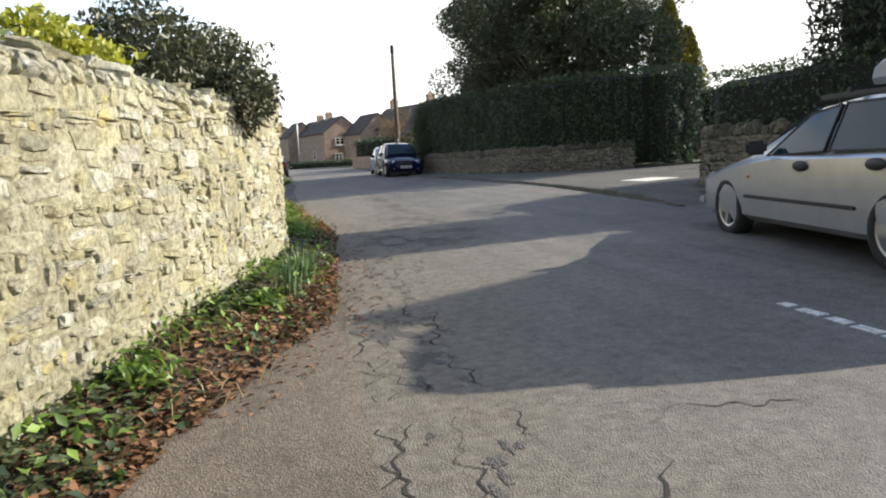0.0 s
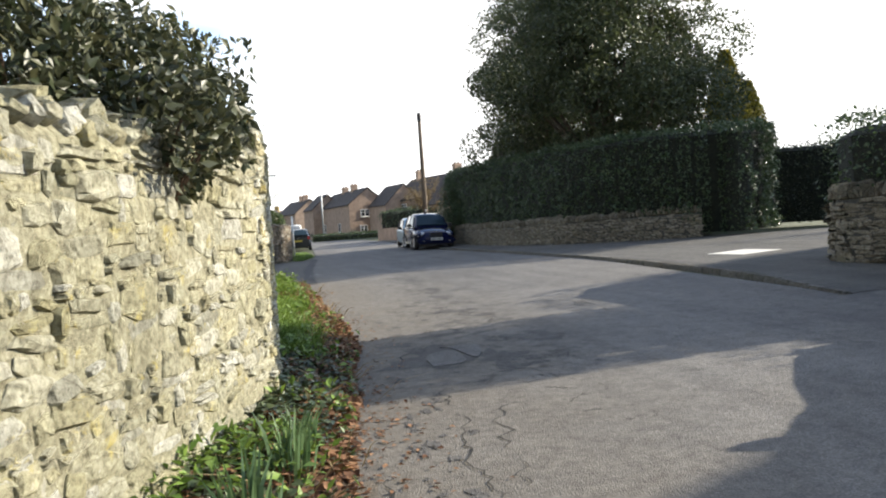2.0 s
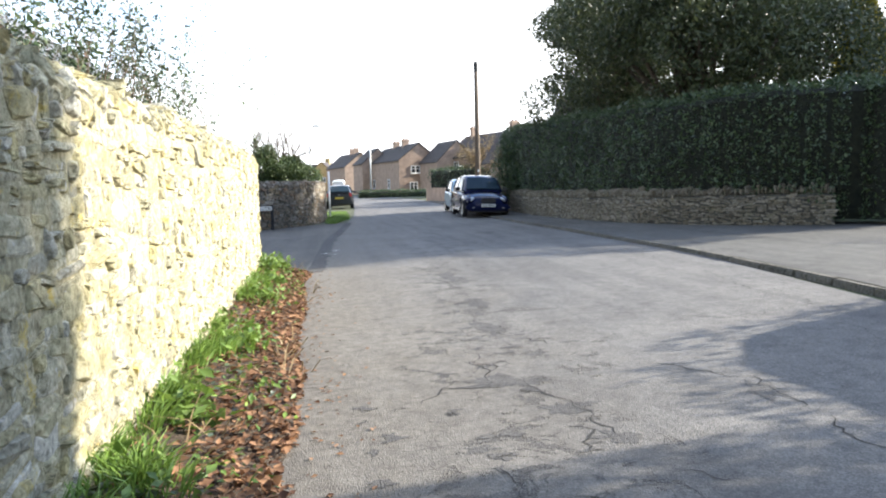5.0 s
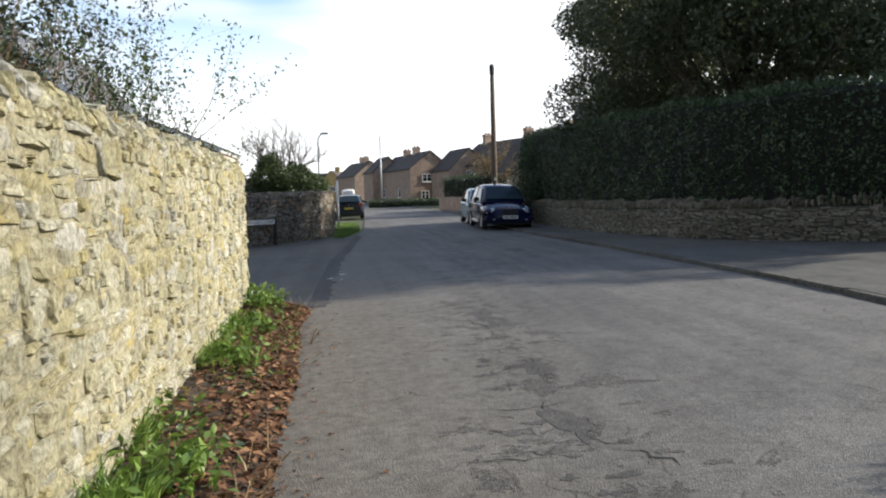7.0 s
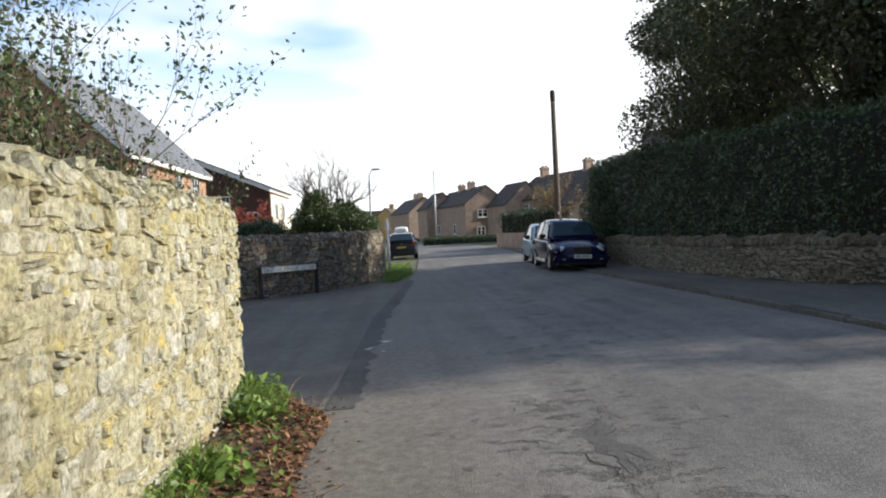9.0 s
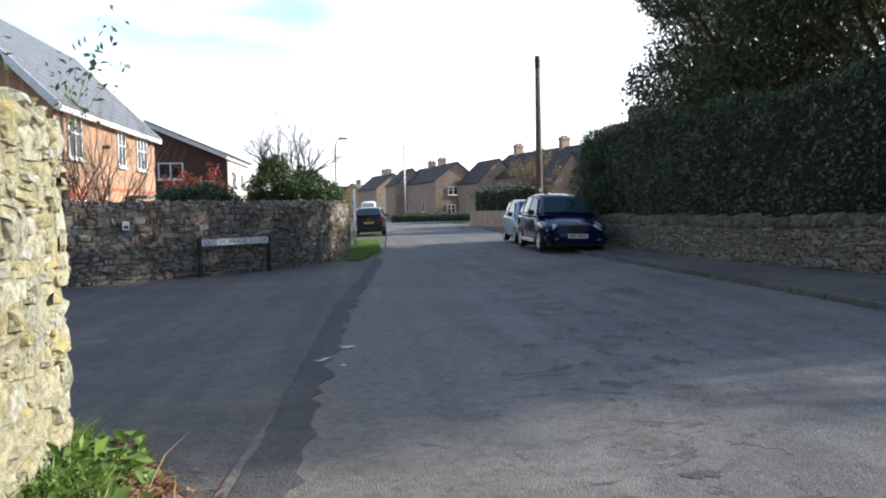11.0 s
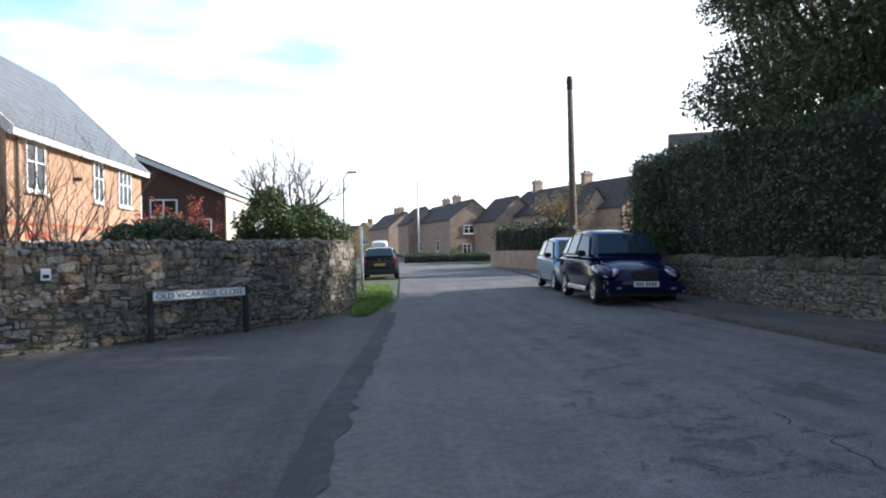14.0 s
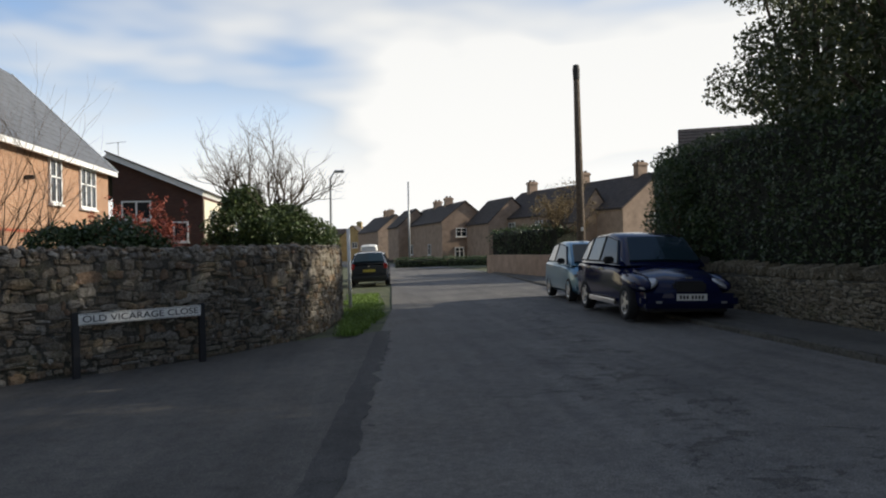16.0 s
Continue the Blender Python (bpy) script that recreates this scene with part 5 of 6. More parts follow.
def car(name, m, paint, L, W, stations, cabin, wheels, wr, label, windows, extras=()):
    """stations: (y, width factor, sill z, waist z, deck z); cabin: (y, belt z, roof z, belt half width, roof half width), front to rear."""
    c = thing(name, m, label, "car")
    rows = []
    for y, f, zs, zw, zd in stations:
        w = W / 2 * f
        rows.append(mirror_row([(w * 0.86, y, zs), (w * 0.97, y, zs + 0.07), (w, y, zs + (zw - zs) * 0.45), (w * 0.985, y, zw - 0.05), (w * 0.93, y, zw), (w * 0.8, y, zw + (zd - zw) * 0.75), (w * 0.4, y, zd), (0, y, zd + 0.008)]))
    body = part("body", loft(rows), paint, c, smooth=True)
    # wheel arches are cut out of the body
    for wy in wheels:
        bm = bmesh.new()
        bmesh.ops.create_cone(bm, cap_ends=True, segments=28, radius1=wr * 1.16, radius2=wr * 1.16, depth=W * 1.2, matrix=pose(0, wy, wr * 1.02, 0, 90, 0))
        cut = part("cutter", bm, M_BLACK)
        b = body.modifiers.new("arch", "BOOLEAN")
        b.object, b.operation, b.solver = cut, "DIFFERENCE", "EXACT"
        bpy.context.view_layer.update()
        keep = body.parent
        ev = body.evaluated_get(bpy.context.evaluated_depsgraph_get())
        me = bpy.data.meshes.new_from_object(ev)
        body.modifiers.clear()
        body.data = me
        bpy.data.objects.remove(cut)
    for p in body.data.polygons:
        p.use_smooth = True
    body.data.set_sharp_from_angle(angle=radians(32))
    part("underbody", boxes((-W * 0.4, W * 0.4, -L * 0.47, L * 0.47, 0.2, 0.5)), M_BLACK, c)
    rows = []
    for y, zb, zr, wb, wt in cabin:
        rows.append(mirror_row([(wb, y, zb), (wb + (wt - wb) * 0.5 + 0.02, y, zb + (zr - zb) * 0.5), (wt, y, zr - 0.05), (wt * 0.9, y, zr - 0.012), (0, y, zr + 0.012)]))
    cab = part("cabin", loft(rows), paint, c, smooth=True)
    cab.data.set_sharp_from_angle(angle=radians(35))

    def side(y, f, s):
        ys = [q[0] for q in cabin][::-1]
        g = lambda k: float(np.interp(y, ys, [q[k] for q in cabin][::-1]))
        zb, zr, wb, wt = g(1), g(2), g(3), g(4)
        z = zb + (zr - zb) * f
        half = wb + (wt - wb) * f + 0.02 * (1 - abs(2 * f - 1))
        return (s * (half + 0.034), y, z)
    for s in (1, -1):
        for (ya, fa, yb, fb, yc, fc, yd, fd) in windows:
            quad = [side(ya, fa, s), side(yb, fb, s), side(yc, fc, s), side(yd, fd, s)]
            inner = [(x - s * 0.06, y, z) for x, y, z in quad]
            part("side_window", (quad + inner, [], [(0, 1, 2, 3), (4, 5, 6, 7), (0, 1, 5, 4), (1, 2, 6, 5), (2, 3, 7, 6), (3, 0, 4, 7)]), M_CARGLASS, c)
            fr = bmesh.new()
            for i in range(4):
                tube(fr, [quad[i], quad[(i + 1) % 4]], [0.012, 0.012], 4)
            part("window_trim", fr, M_BLACK, c)
    for nm, i, j in (("windscreen", 0, 1), ("rear_window", len(cabin) - 1, len(cabin) - 2)):
        (ya, zb, zr0, wb, wt0), (yb, zb2, zr, wb2, wt) = cabin[i], cabin[j]
        q, sgn = [], 1 if i == 0 else -1
        for f in (0.1, 0.92):
            w = (wb + (wt - wb) * f) * 0.9
            y, z = ya + (yb - ya) * f, zr0 + (zr - zr0) * f
            q += [(-w, y, z), (0, y + sgn * 0.035, z + 0.02), (w, y, z)]
        off = [(x, y + sgn * 0.022, z + 0.03) for x, y, z in q]
        part(nm, (off + [(x, y - sgn * 0.03, z - 0.03) for x, y, z in q], [], [(0, 1, 4, 3), (1, 2, 5, 4), (6, 7, 10, 9), (7, 8, 11, 10), (0, 1, 7, 6), (1, 2, 8, 7), (2, 5, 11, 8), (5, 4, 10, 11), (4, 3, 9, 10), (3, 0, 6, 9)]), M_CARGLASS, c)
    for wy in wheels:
        for s in (1, -1):
            # added backing disc, painted black as the shade between the spokes
            e = part("wheel", lathe(bmesh.new(), [(0.001, -0.06), (wr * 0.62, -0.075), (wr * 0.62, 0.03), (0.001, 0.025)], 20), M_WELL, c)
            e.matrix_basis = pose(s * (W / 2 - 0.1), wy, wr, 0, 90 * s, 0)
            ty = part("tyre", lathe(bmesh.new(), [(wr * 0.64, -0.09), (wr * 0.86, -0.1), (wr * 0.97, -0.085), (wr, -0.05), (wr, 0.05), (wr * 0.97, 0.085), (wr * 0.86, 0.1), (wr * 0.64, 0.085), (wr * 0.6, 0.0), (wr * 0.64, -0.09)], 28), M_TYRE, e, smooth=True)
            rb = lathe(bmesh.new(), [(wr * 0.655, 0.02), (wr * 0.66, 0.088), (wr * 0.6, 0.082), (wr * 0.57, 0.02)], 28)
            for k in range(5):
                box(rb, -0.034, 0.034, 0.03, wr * 0.62, 0.04, 0.082, m=pose(0, 0, 0, 0, 0, k * 72))
            lathe(rb, [(0.001, 0.085), (0.05, 0.08), (0.075, 0.05)], 14)
            part("rim", rb, M_ALLOY, e)
    for nm, args, mt, lab in extras:
        if callable(args):
            part(nm, args(), mt, c, lab)
        else:
            part(nm, box(bmesh.new(), *args), mt, c, lab)
    for s in (1, -1):
        y, zb, wb = cabin[0][0] - 0.45, cabin[1][1], cabin[1][3]
        mi = part("door_mirror", box(bmesh.new(), -0.1, 0.1, -0.055, 0.055, -0.065, 0.075, bevel=0.03), M_BLACK, c)
        mi.matrix_basis = pose(s * (wb + 0.13), y, zb + 0.09, 0, 0, s * 12)
    return c


def blob(cx, cy, cz, rx, ry, rz, m=None):
    """A smooth rounded lump."""
    bm = bmesh.new()
    bmesh.ops.create_uvsphere(bm, u_segments=16, v_segments=10, radius=1.0)
    bmesh.ops.transform(bm, matrix=Matrix.Translation((cx, cy, cz)) @ (m or Matrix.Identity(4)) @ Matrix.Diagonal((rx, ry, rz, 1)), verts=bm.verts)
    for f in bm.faces:
        f.smooth = True
    return bm


# silver estate with a roof box
GS = gz(5.3, 4.9)
car("silver_estate_car", pose(5.27, 4.97, GS, 0, -1.4, -11.0) @ Matrix.Scale(0.925, 4), M_SILVER, 4.8, 1.8,
    [(2.4, 0.72, 0.34, 0.5, 0.56), (2.34, 0.86, 0.24, 0.58, 0.64), (2.1, 0.96, 0.2, 0.66, 0.72), (1.55, 1.0, 0.2, 0.78, 0.83), (1.0, 1.0, 0.2, 0.86, 0.93), (0.6, 1.0, 0.2, 0.9, 0.93), (-1.0, 1.0, 0.2, 0.93, 0.94), (-2.0, 0.98, 0.22, 0.95, 0.96), (-2.3, 0.92, 0.26, 0.93, 0.94), (-2.4, 0.8, 0.34, 0.7, 0.72)],
    [(1.15, 0.86, 0.88, 0.79, 0.74), (0.2, 0.88, 1.32, 0.83, 0.62), (-0.5, 0.9, 1.39, 0.84, 0.63), (-1.5, 0.91, 1.37, 0.83, 0.62), (-2.12, 0.92, 1.31, 0.8, 0.58), (-2.33, 0.91, 0.94, 0.76, 0.7)],
    (1.5, -1.22), 0.325, "silver estate car with a grey roof box, parked facing away",
    [(0.72, 0.08, 0.16, 0.86, -0.28, 0.9, -0.28, 0.08), (-0.36, 0.08, -0.36, 0.9, -1.2, 0.9, -1.28, 0.08), (-1.38, 0.08, -1.3, 0.9, -1.98, 0.86, -2.08, 0.1)],
    [("side_moulding", (-0.916, -0.893, -0.78, 1.08, 0.455, 0.49, 0.008), M_BLACK, "black rubbing strip"), ("side_moulding", (0.893, 0.916, -0.78, 1.08, 0.455, 0.49, 0.008), M_BLACK, "black rubbing strip"),
     ("door_handle", lambda: blob(-0.9, 0.02, 0.8, 0.025, 0.12, 0.05), M_BLACK, "black oval door handle"), ("door_handle", lambda: blob(-0.9, -1.02, 0.83, 0.025, 0.12, 0.05), M_BLACK, "black oval door handle"),
     ("side_repeater", lambda: blob(-0.897, 1.0, 0.68, 0.012, 0.035, 0.018), M_LAMP_AMBER, "small amber side repeater"),
     ("headlight", (-0.8, -0.42, 2.18, 2.33, 0.52, 0.68, 0.05), M_LAMP_CLEAR, "clear headlight"), ("headlight", (0.42, 0.8, 2.18, 2.33, 0.52, 0.68, 0.05), M_LAMP_CLEAR, "clear headlight"),
     ("bumper", (-0.82, 0.82, 2.2, 2.45, 0.26, 0.46, 0.07), M_SILVER, ""), ("grille", (-0.35, 0.35, 2.3, 2.4, 0.5, 0.62, 0.03), M_BLACK, ""),
     ("roof_rail", (-0.66, -0.62, -1.95, 0.1, 1.37, 1.42, 0.015), M_BLACK, "black roof rail"), ("roof_rail", (0.62, 0.66, -1.95, 0.1, 1.37, 1.42, 0.015), M_BLACK, "black roof rail"),
     ("crossbar", (-0.66, 0.66, -0.35, -0.29, 1.41, 1.46, 0.01), M_BLACK, ""), ("crossbar", (-0.66, 0.66, -1.25, -1.19, 1.41, 1.46, 0.01), M_BLACK, ""),
     ("roof_box", lambda: loft([mirror_row([(w, y, 1.46), (w * 1.06, y, 1.52), (w, y, z - 0.06), (w * 0.8, y, z), (0, y, z + 0.02)]) for y, w, z in ((-0.05, 0.2, 1.54), (-0.25, 0.38, 1.67), (-0.7, 0.42, 1.78), (-1.7, 0.42, 1.78), (-1.85, 0.36, 1.7))]), plain("grey_roof_box", (0.2, 0.21, 0.22), 0.45), "grey plastic roof box"),
     ("front_bumper_seam", (-0.86, -0.84, 1.9, 2.3, 0.44, 0.47), M_BLACK, "")])

# dark navy retro hatchback, facing down the lane
GP = gz(7.1, 35.3)
car("navy_car", pose(7.2, 35.45, GP, 0, -1.4, 178.0), M_NAVY, 4.29, 1.75,
    [(2.14, 0.5, 0.36, 0.5, 0.58), (2.05, 0.72, 0.24, 0.54, 0.7), (1.8, 0.84, 0.2, 0.62, 0.82), (1.3, 0.9, 0.2, 0.72, 0.92), (0.9, 0.95, 0.22, 0.84, 0.99), (0.5, 0.97, 0.22, 0.92, 1.0), (-1.2, 0.98, 0.22, 0.95, 1.0), (-1.9, 0.97, 0.24, 0.96, 1.0), (-2.1, 0.88, 0.3, 0.9, 0.95)],
    [(1.05, 0.95, 0.98, 0.74, 0.7), (0.45, 0.96, 1.5, 0.8, 0.6), (-0.3, 0.98, 1.6, 0.81, 0.61), (-1.3, 0.98, 1.57, 0.8, 0.6), (-1.85, 0.98, 1.47, 0.77, 0.56), (-2.1, 0.97, 1.05, 0.73, 0.66)],
    (1.32, -1.3), 0.315, "dark navy retro-styled hatchback parked half on the pavement",
    [(0.72, 0.1, 0.36, 0.84, -0.28, 0.88, -0.28, 0.1), (-0.36, 0.1, -0.36, 0.88, -1.15, 0.88, -1.2, 0.1), (-1.28, 0.1, -1.22, 0.88, -1.72, 0.82, -1.85, 0.14)],
    [("headlight", lambda: blob(0.64, 1.9, 0.665, 0.17, 0.2, 0.06, pose(0, 0, 0, -24, 14, -28)), M_LAMP_CLEAR, "teardrop headlight"), ("headlight", lambda: blob(-0.64, 1.9, 0.665, 0.17, 0.2, 0.06, pose(0, 0, 0, -24, -14, 28)), M_LAMP_CLEAR, "teardrop headlight"),
     ("front_wing", lambda: blob(0.69, 1.4, 0.68, 0.17, 0.72, 0.165, pose(0, 0, 0, -5, 0, 0)), M_NAVY, "swollen front wing"), ("front_wing", lambda: blob(-0.69, 1.4, 0.68, 0.17, 0.72, 0.165, pose(0, 0, 0, -5, 0, 0)), M_NAVY, "swollen front wing"),
     ("bumper", (-0.84, 0.84, 1.95, 2.2, 0.26, 0.52, 0.08), M_NAVY, ""), ("grille", (-0.28, 0.28, 2.02, 2.17, 0.5, 0.72, 0.04), M_BLACK, "dark slatted grille"),
     ("number_plate", (-0.26, 0.26, 2.2, 2.214, 0.4, 0.51, 0.0), M_SIGNW, "white number plate"),
     ("fog_lamp", (0.5, 0.62, 2.17, 2.205, 0.34, 0.4, 0.01), M_LAMP_CLEAR, ""), ("fog_lamp", (-0.62, -0.5, 2.17, 2.205, 0.34, 0.4, 0.01), M_LAMP_CLEAR, ""),
     ("sill", (0.86, 0.9, -0.85, 0.85, 0.24, 0.34, 0.015), M_CHROME, "bright sill strip"), ("sill", (-0.9, -0.86, -0.85, 0.85, 0.24, 0.34, 0.015), M_CHROME, "bright sill strip"),
     ("door_handle", (0.85, 0.89, -0.2, 0.0, 0.86, 0.91, 0.012), M_CHROME, "chrome door handle"), ("door_handle", (0.85, 0.89, -1.1, -0.9, 0.88, 0.93, 0.012), M_CHROME, "chrome door handle"),
     ("bonnet_badge", (-0.06, 0.06, 2.02, 2.1, 0.765, 0.79, 0.008), M_CHROME, ""),
     ] + [("plate_character", (-0.2 + i * 0.058 + (0.03 if i > 3 else 0), -0.165 + i * 0.058 + (0.03 if i > 3 else 0), 2.212, 2.217, 0.425, 0.485), M_INK, "") for i in range(7)])

# light blue small hatchback behind it
car("blue_car", pose(7.55, 40.2, gz(7.4, 40), 0, -1.4, 177.0), M_BLUE, 3.65, 1.62,
    [(1.82, 0.7, 0.34, 0.52, 0.6), (1.74, 0.88, 0.22, 0.6, 0.7), (1.4, 0.97, 0.2, 0.74, 0.84), (0.95, 1.0, 0.2, 0.84, 0.92), (0.5, 1.0, 0.2, 0.88, 0.92), (-1.2, 1.0, 0.2, 0.92, 0.94), (-1.7, 0.96, 0.24, 0.92, 0.93), (-1.82, 0.82, 0.32, 0.75, 0.78)],
    [(1.2, 0.86, 0.9, 0.72, 0.66), (0.4, 0.89, 1.42, 0.76, 0.58), (-0.4, 0.91, 1.5, 0.77, 0.59), (-1.3, 0.92, 1.45, 0.75, 0.57), (-1.74, 0.92, 0.98, 0.71, 0.64)],
    (1.15, -1.15), 0.29, "light blue small hatchback parked behind the navy car",
    [(0.85, 0.1, 0.3, 0.86, -0.4, 0.9, -0.4, 0.1), (-0.48, 0.1, -0.48, 0.9, -1.15, 0.86, -1.4, 0.12)],
    [("headlight", (0.42, 0.76, 1.55, 1.76, 0.56, 0.74, 0.06), M_LAMP_CLEAR, ""), ("headlight", (-0.76, -0.42, 1.55, 1.76, 0.56, 0.74, 0.06), M_LAMP_CLEAR, ""), ("bumper", (-0.76, 0.76, 1.66, 1.88, 0.24, 0.48, 0.07), M_BLUE, ""), ("grille", (-0.3, 0.3, 1.74, 1.84, 0.5, 0.6, 0.03), M_BLACK, ""), ("number_plate", (-0.26, 0.26, 1.88, 1.893, 0.38, 0.49), M_SIGNW, "white number plate")])


def rear_view_car(name, m, paint, label, box_on=False):
    ex = [("tail_lamp", (0.6, 0.78, -1.98, -1.86, 0.72, 0.98, 0.04), M_LAMP_RED, "red tail lamp"), ("tail_lamp", (-0.78, -0.6, -1.98, -1.86, 0.72, 0.98, 0.04), M_LAMP_RED, "red tail lamp"),
          ("bumper", (-0.8, 0.8, -2.04, -1.8, 0.28, 0.55, 0.08), paint, ""), ("number_plate", (-0.26, 0.26, -2.02, -1.985, 0.62, 0.73), M_PLATE_Y, "yellow number plate"), ("rear_badge", (-0.05, 0.05, -2.0, -1.97, 0.84, 0.9, 0.01), M_CHROME, "")]
    if box_on:
        ex.append(("roof_box", lambda: loft([mirror_row([(w, y, 1.52), (w * 1.06, y, 1.58), (w, y, z - 0.06), (w * 0.8, y, z), (0, y, z + 0.02)]) for y, w, z in ((0.6, 0.2, 1.6), (0.4, 0.38, 1.72), (-0.5, 0.42, 1.86), (-1.3, 0.42, 1.84), (-1.45, 0.36, 1.75))]), M_SIGNW, "white roof box"))
    return car(name, m, paint, 3.95, 1.7,
               [(1.97, 0.7, 0.34, 0.52, 0.6), (1.85, 0.9, 0.22, 0.6, 0.7), (1.4, 0.98, 0.2, 0.76, 0.86), (0.9, 1.0, 0.2, 0.86, 0.94), (0.4, 1.0, 0.2, 0.9, 0.94), (-1.3, 1.0, 0.2, 0.95, 0.98), (-1.8, 0.96, 0.24, 0.97, 0.99), (-1.96, 0.86, 0.32, 0.85, 0.9)],
               [(1.1, 0.88, 0.92, 0.75, 0.7), (0.3, 0.91, 1.4, 0.8, 0.6), (-0.4, 0.93, 1.48, 0.81, 0.61), (-1.4, 0.95, 1.42, 0.79, 0.59), (-1.93, 0.96, 1.0, 0.75, 0.68)],
               (1.25, -1.25), 0.3, label, [(0.7, 0.1, 0.2, 0.86, -0.4, 0.9, -0.4, 0.1), (-0.48, 0.1, -0.48, 0.9, -1.3, 0.86, -1.5, 0.12)], ex)


rear_view_car("dark_hatchback", pose(2.12, 55.0, gz(2.1, 55), 0, -1.4, -3.0), M_DKCAR, "dark hatchback seen from behind at the roadside")
rear_view_car("grey_car", pose(2.2, 61.5, gz(2.2, 61), 0, -1.4, -3.0), M_SILVER, "silver car with a white roof box parked ahead", True)


# ---------- street name sign
SIGN_A, SIGN_B = Vector((-1.93, 31.32, 0)), Vector((-0.62, 32.24, 0))
sd = (SIGN_B - SIGN_A).normalized()
sign_yaw = math.degrees(math.atan2(sd.y, sd.x))
smid = (SIGN_A + SIGN_B) / 2
SLEN = (SIGN_B - SIGN_A).length
sg = thing("street_name_sign", pose(smid.x, smid.y, gz(smid.x, smid.y), 0, -0.5, sign_yaw), "white street name plate with black letters on two dark posts", "street sign")
for s in (-1, 1):
    part("post", box(bmesh.new(), s * SLEN / 2 - 0.045 + s * 0.03, s * SLEN / 2 + 0.045 + s * 0.03, 0.005, 0.07, -0.3, 0.83, bevel=0.01), M_BLACK, sg, "dark square post")
plate = part("name_plate", box(bmesh.new(), -SLEN / 2, SLEN / 2, -0.02, 0.004, 0.66, 0.81, bevel=0.006), M_SIGNW, sg, "white name plate")
part("plate_border", boxes((-SLEN / 2 + 0.012, SLEN / 2 - 0.012, -0.024, -0.02, 0.668, 0.674), (-SLEN / 2 + 0.012, SLEN / 2 - 0.012, -0.024, -0.02, 0.796, 0.802)), M_INK, plate)
cu = bpy.data.curves.new("letters", "FONT")
cu.body, cu.size, cu.align_x, cu.align_y, cu.extrude = "OLD VICARAGE CLOSE", 0.12, "CENTER", "CENTER", 0.002
tob = new("letters_text", cu)
bpy.context.view_layer.update()
tme = bpy.data.meshes.new_from_object(tob.evaluated_get(bpy.context.evaluated_depsgraph_get()))
bpy.data.objects.remove(tob)
tme.materials.clear()
tme.materials.append(M_INK)
xs = [v.co.x for v in tme.vertices]
tw = max(xs) - min(xs)
fit_letters = pose(0, -0.0235, 0.735, 90, 0, 0) @ Matrix.Diagonal(((SLEN - 0.09) / tw, 1.0, 1.0, 1.0))
tb = bmesh.new()
tb.from_mesh(tme)
bmesh.ops.remove_doubles(tb, verts=tb.verts, dist=1e-6)
todo = set(tb.verts)
while todo:
    stack, island = [todo.pop()], set()
    while stack:
        v = stack.pop()
        island.add(v)
        for e in v.link_edges:
            w = e.other_vert(v)
            if w in todo:
                todo.discard(w)
                stack.append(w)
    number = {v: k for k, v in enumerate(island)}
    faces = {f for v in island for f in v.link_faces}
    lo = part("letter", ([v.co[:] for v in number], [], [[number[v] for v in f.verts] for f in faces]), M_INK, plate)
    lo.matrix_basis = fit_letters
tb.free()

# small plate on the wall
o = part("wall_plate", box(bmesh.new(), -0.07, 0.07, -0.02, 0.02, -0.09, 0.09, bevel=0.008), M_SIGNW)
o.matrix_basis = pose(-3.3, 30.62, 0.98, 0, 0, 33)
tagged(o, "small white and black plate fixed to the rubble wall", "plate")
part("plate_mark", box(bmesh.new(), -0.045, 0.045, -0.026, -0.02, -0.06, 0.0), M_INK, o)


# ---------- poles and lamps
p = thing("telegraph_pole", pose(9.86, 48.1, gz(9.86, 48.1), 0, -0.5, 0), "tall weathered wooden telegraph pole", "telegraph pole")
part("shaft", tube(bmesh.new(), [(0, 0, -0.5), (0, 0, 4.0), (0.0, 0, 8.1)], [0.17, 0.14, 0.11], 12), M_POLE, p, smooth=True)
part("cap_band", lathe(bmesh.new(), [(0.11, 7.55), (0.13, 7.6), (0.14, 7.95), (0.12, 8.1), (0.02, 8.14)], 12), M_BLACK, p)
part("number_tag", box(bmesh.new(), -0.05, 0.05, -0.17, -0.145, 1.9, 2.05, bevel=0.005), M_SIGNW, p)
p = thing("telegraph_pole", pose(5.9, 85.0, gz(5.9, 85)), "slim pale pole far down the lane", "pole")
part("shaft", tube(bmesh.new(), [(0, 0, -0.5), (0, 0, 7.4)], [0.11, 0.07], 10), M_GALV, p, smooth=True)
p = thing("street_lamp", pose(0.15, 60.0, gz(0, 60)), "slim grey street lamp with a short arm", "street lamp")
part("column", tube(bmesh.new(), [(0, 0, -0.3), (0, 0, 3), (0.02, 0, 5.4), (0.25, 0, 5.75)], [0.09, 0.07, 0.05, 0.04], 8), M_GALV, p, smooth=True)
part("lantern", box(bmesh.new(), 0.2, 0.75, -0.1, 0.1, 5.68, 5.82, bevel=0.04), M_GALV, p)
p = thing("marker_post", pose(1.36, 40.6, gz(1.3, 40.6)), "thin white post beside the wall end", "post")
part("shaft", tube(bmesh.new(), [(0, 0, -0.2), (-0.02, 0, 2.1)], [0.045, 0.045], 8), M_SIGNW, p, smooth=True)

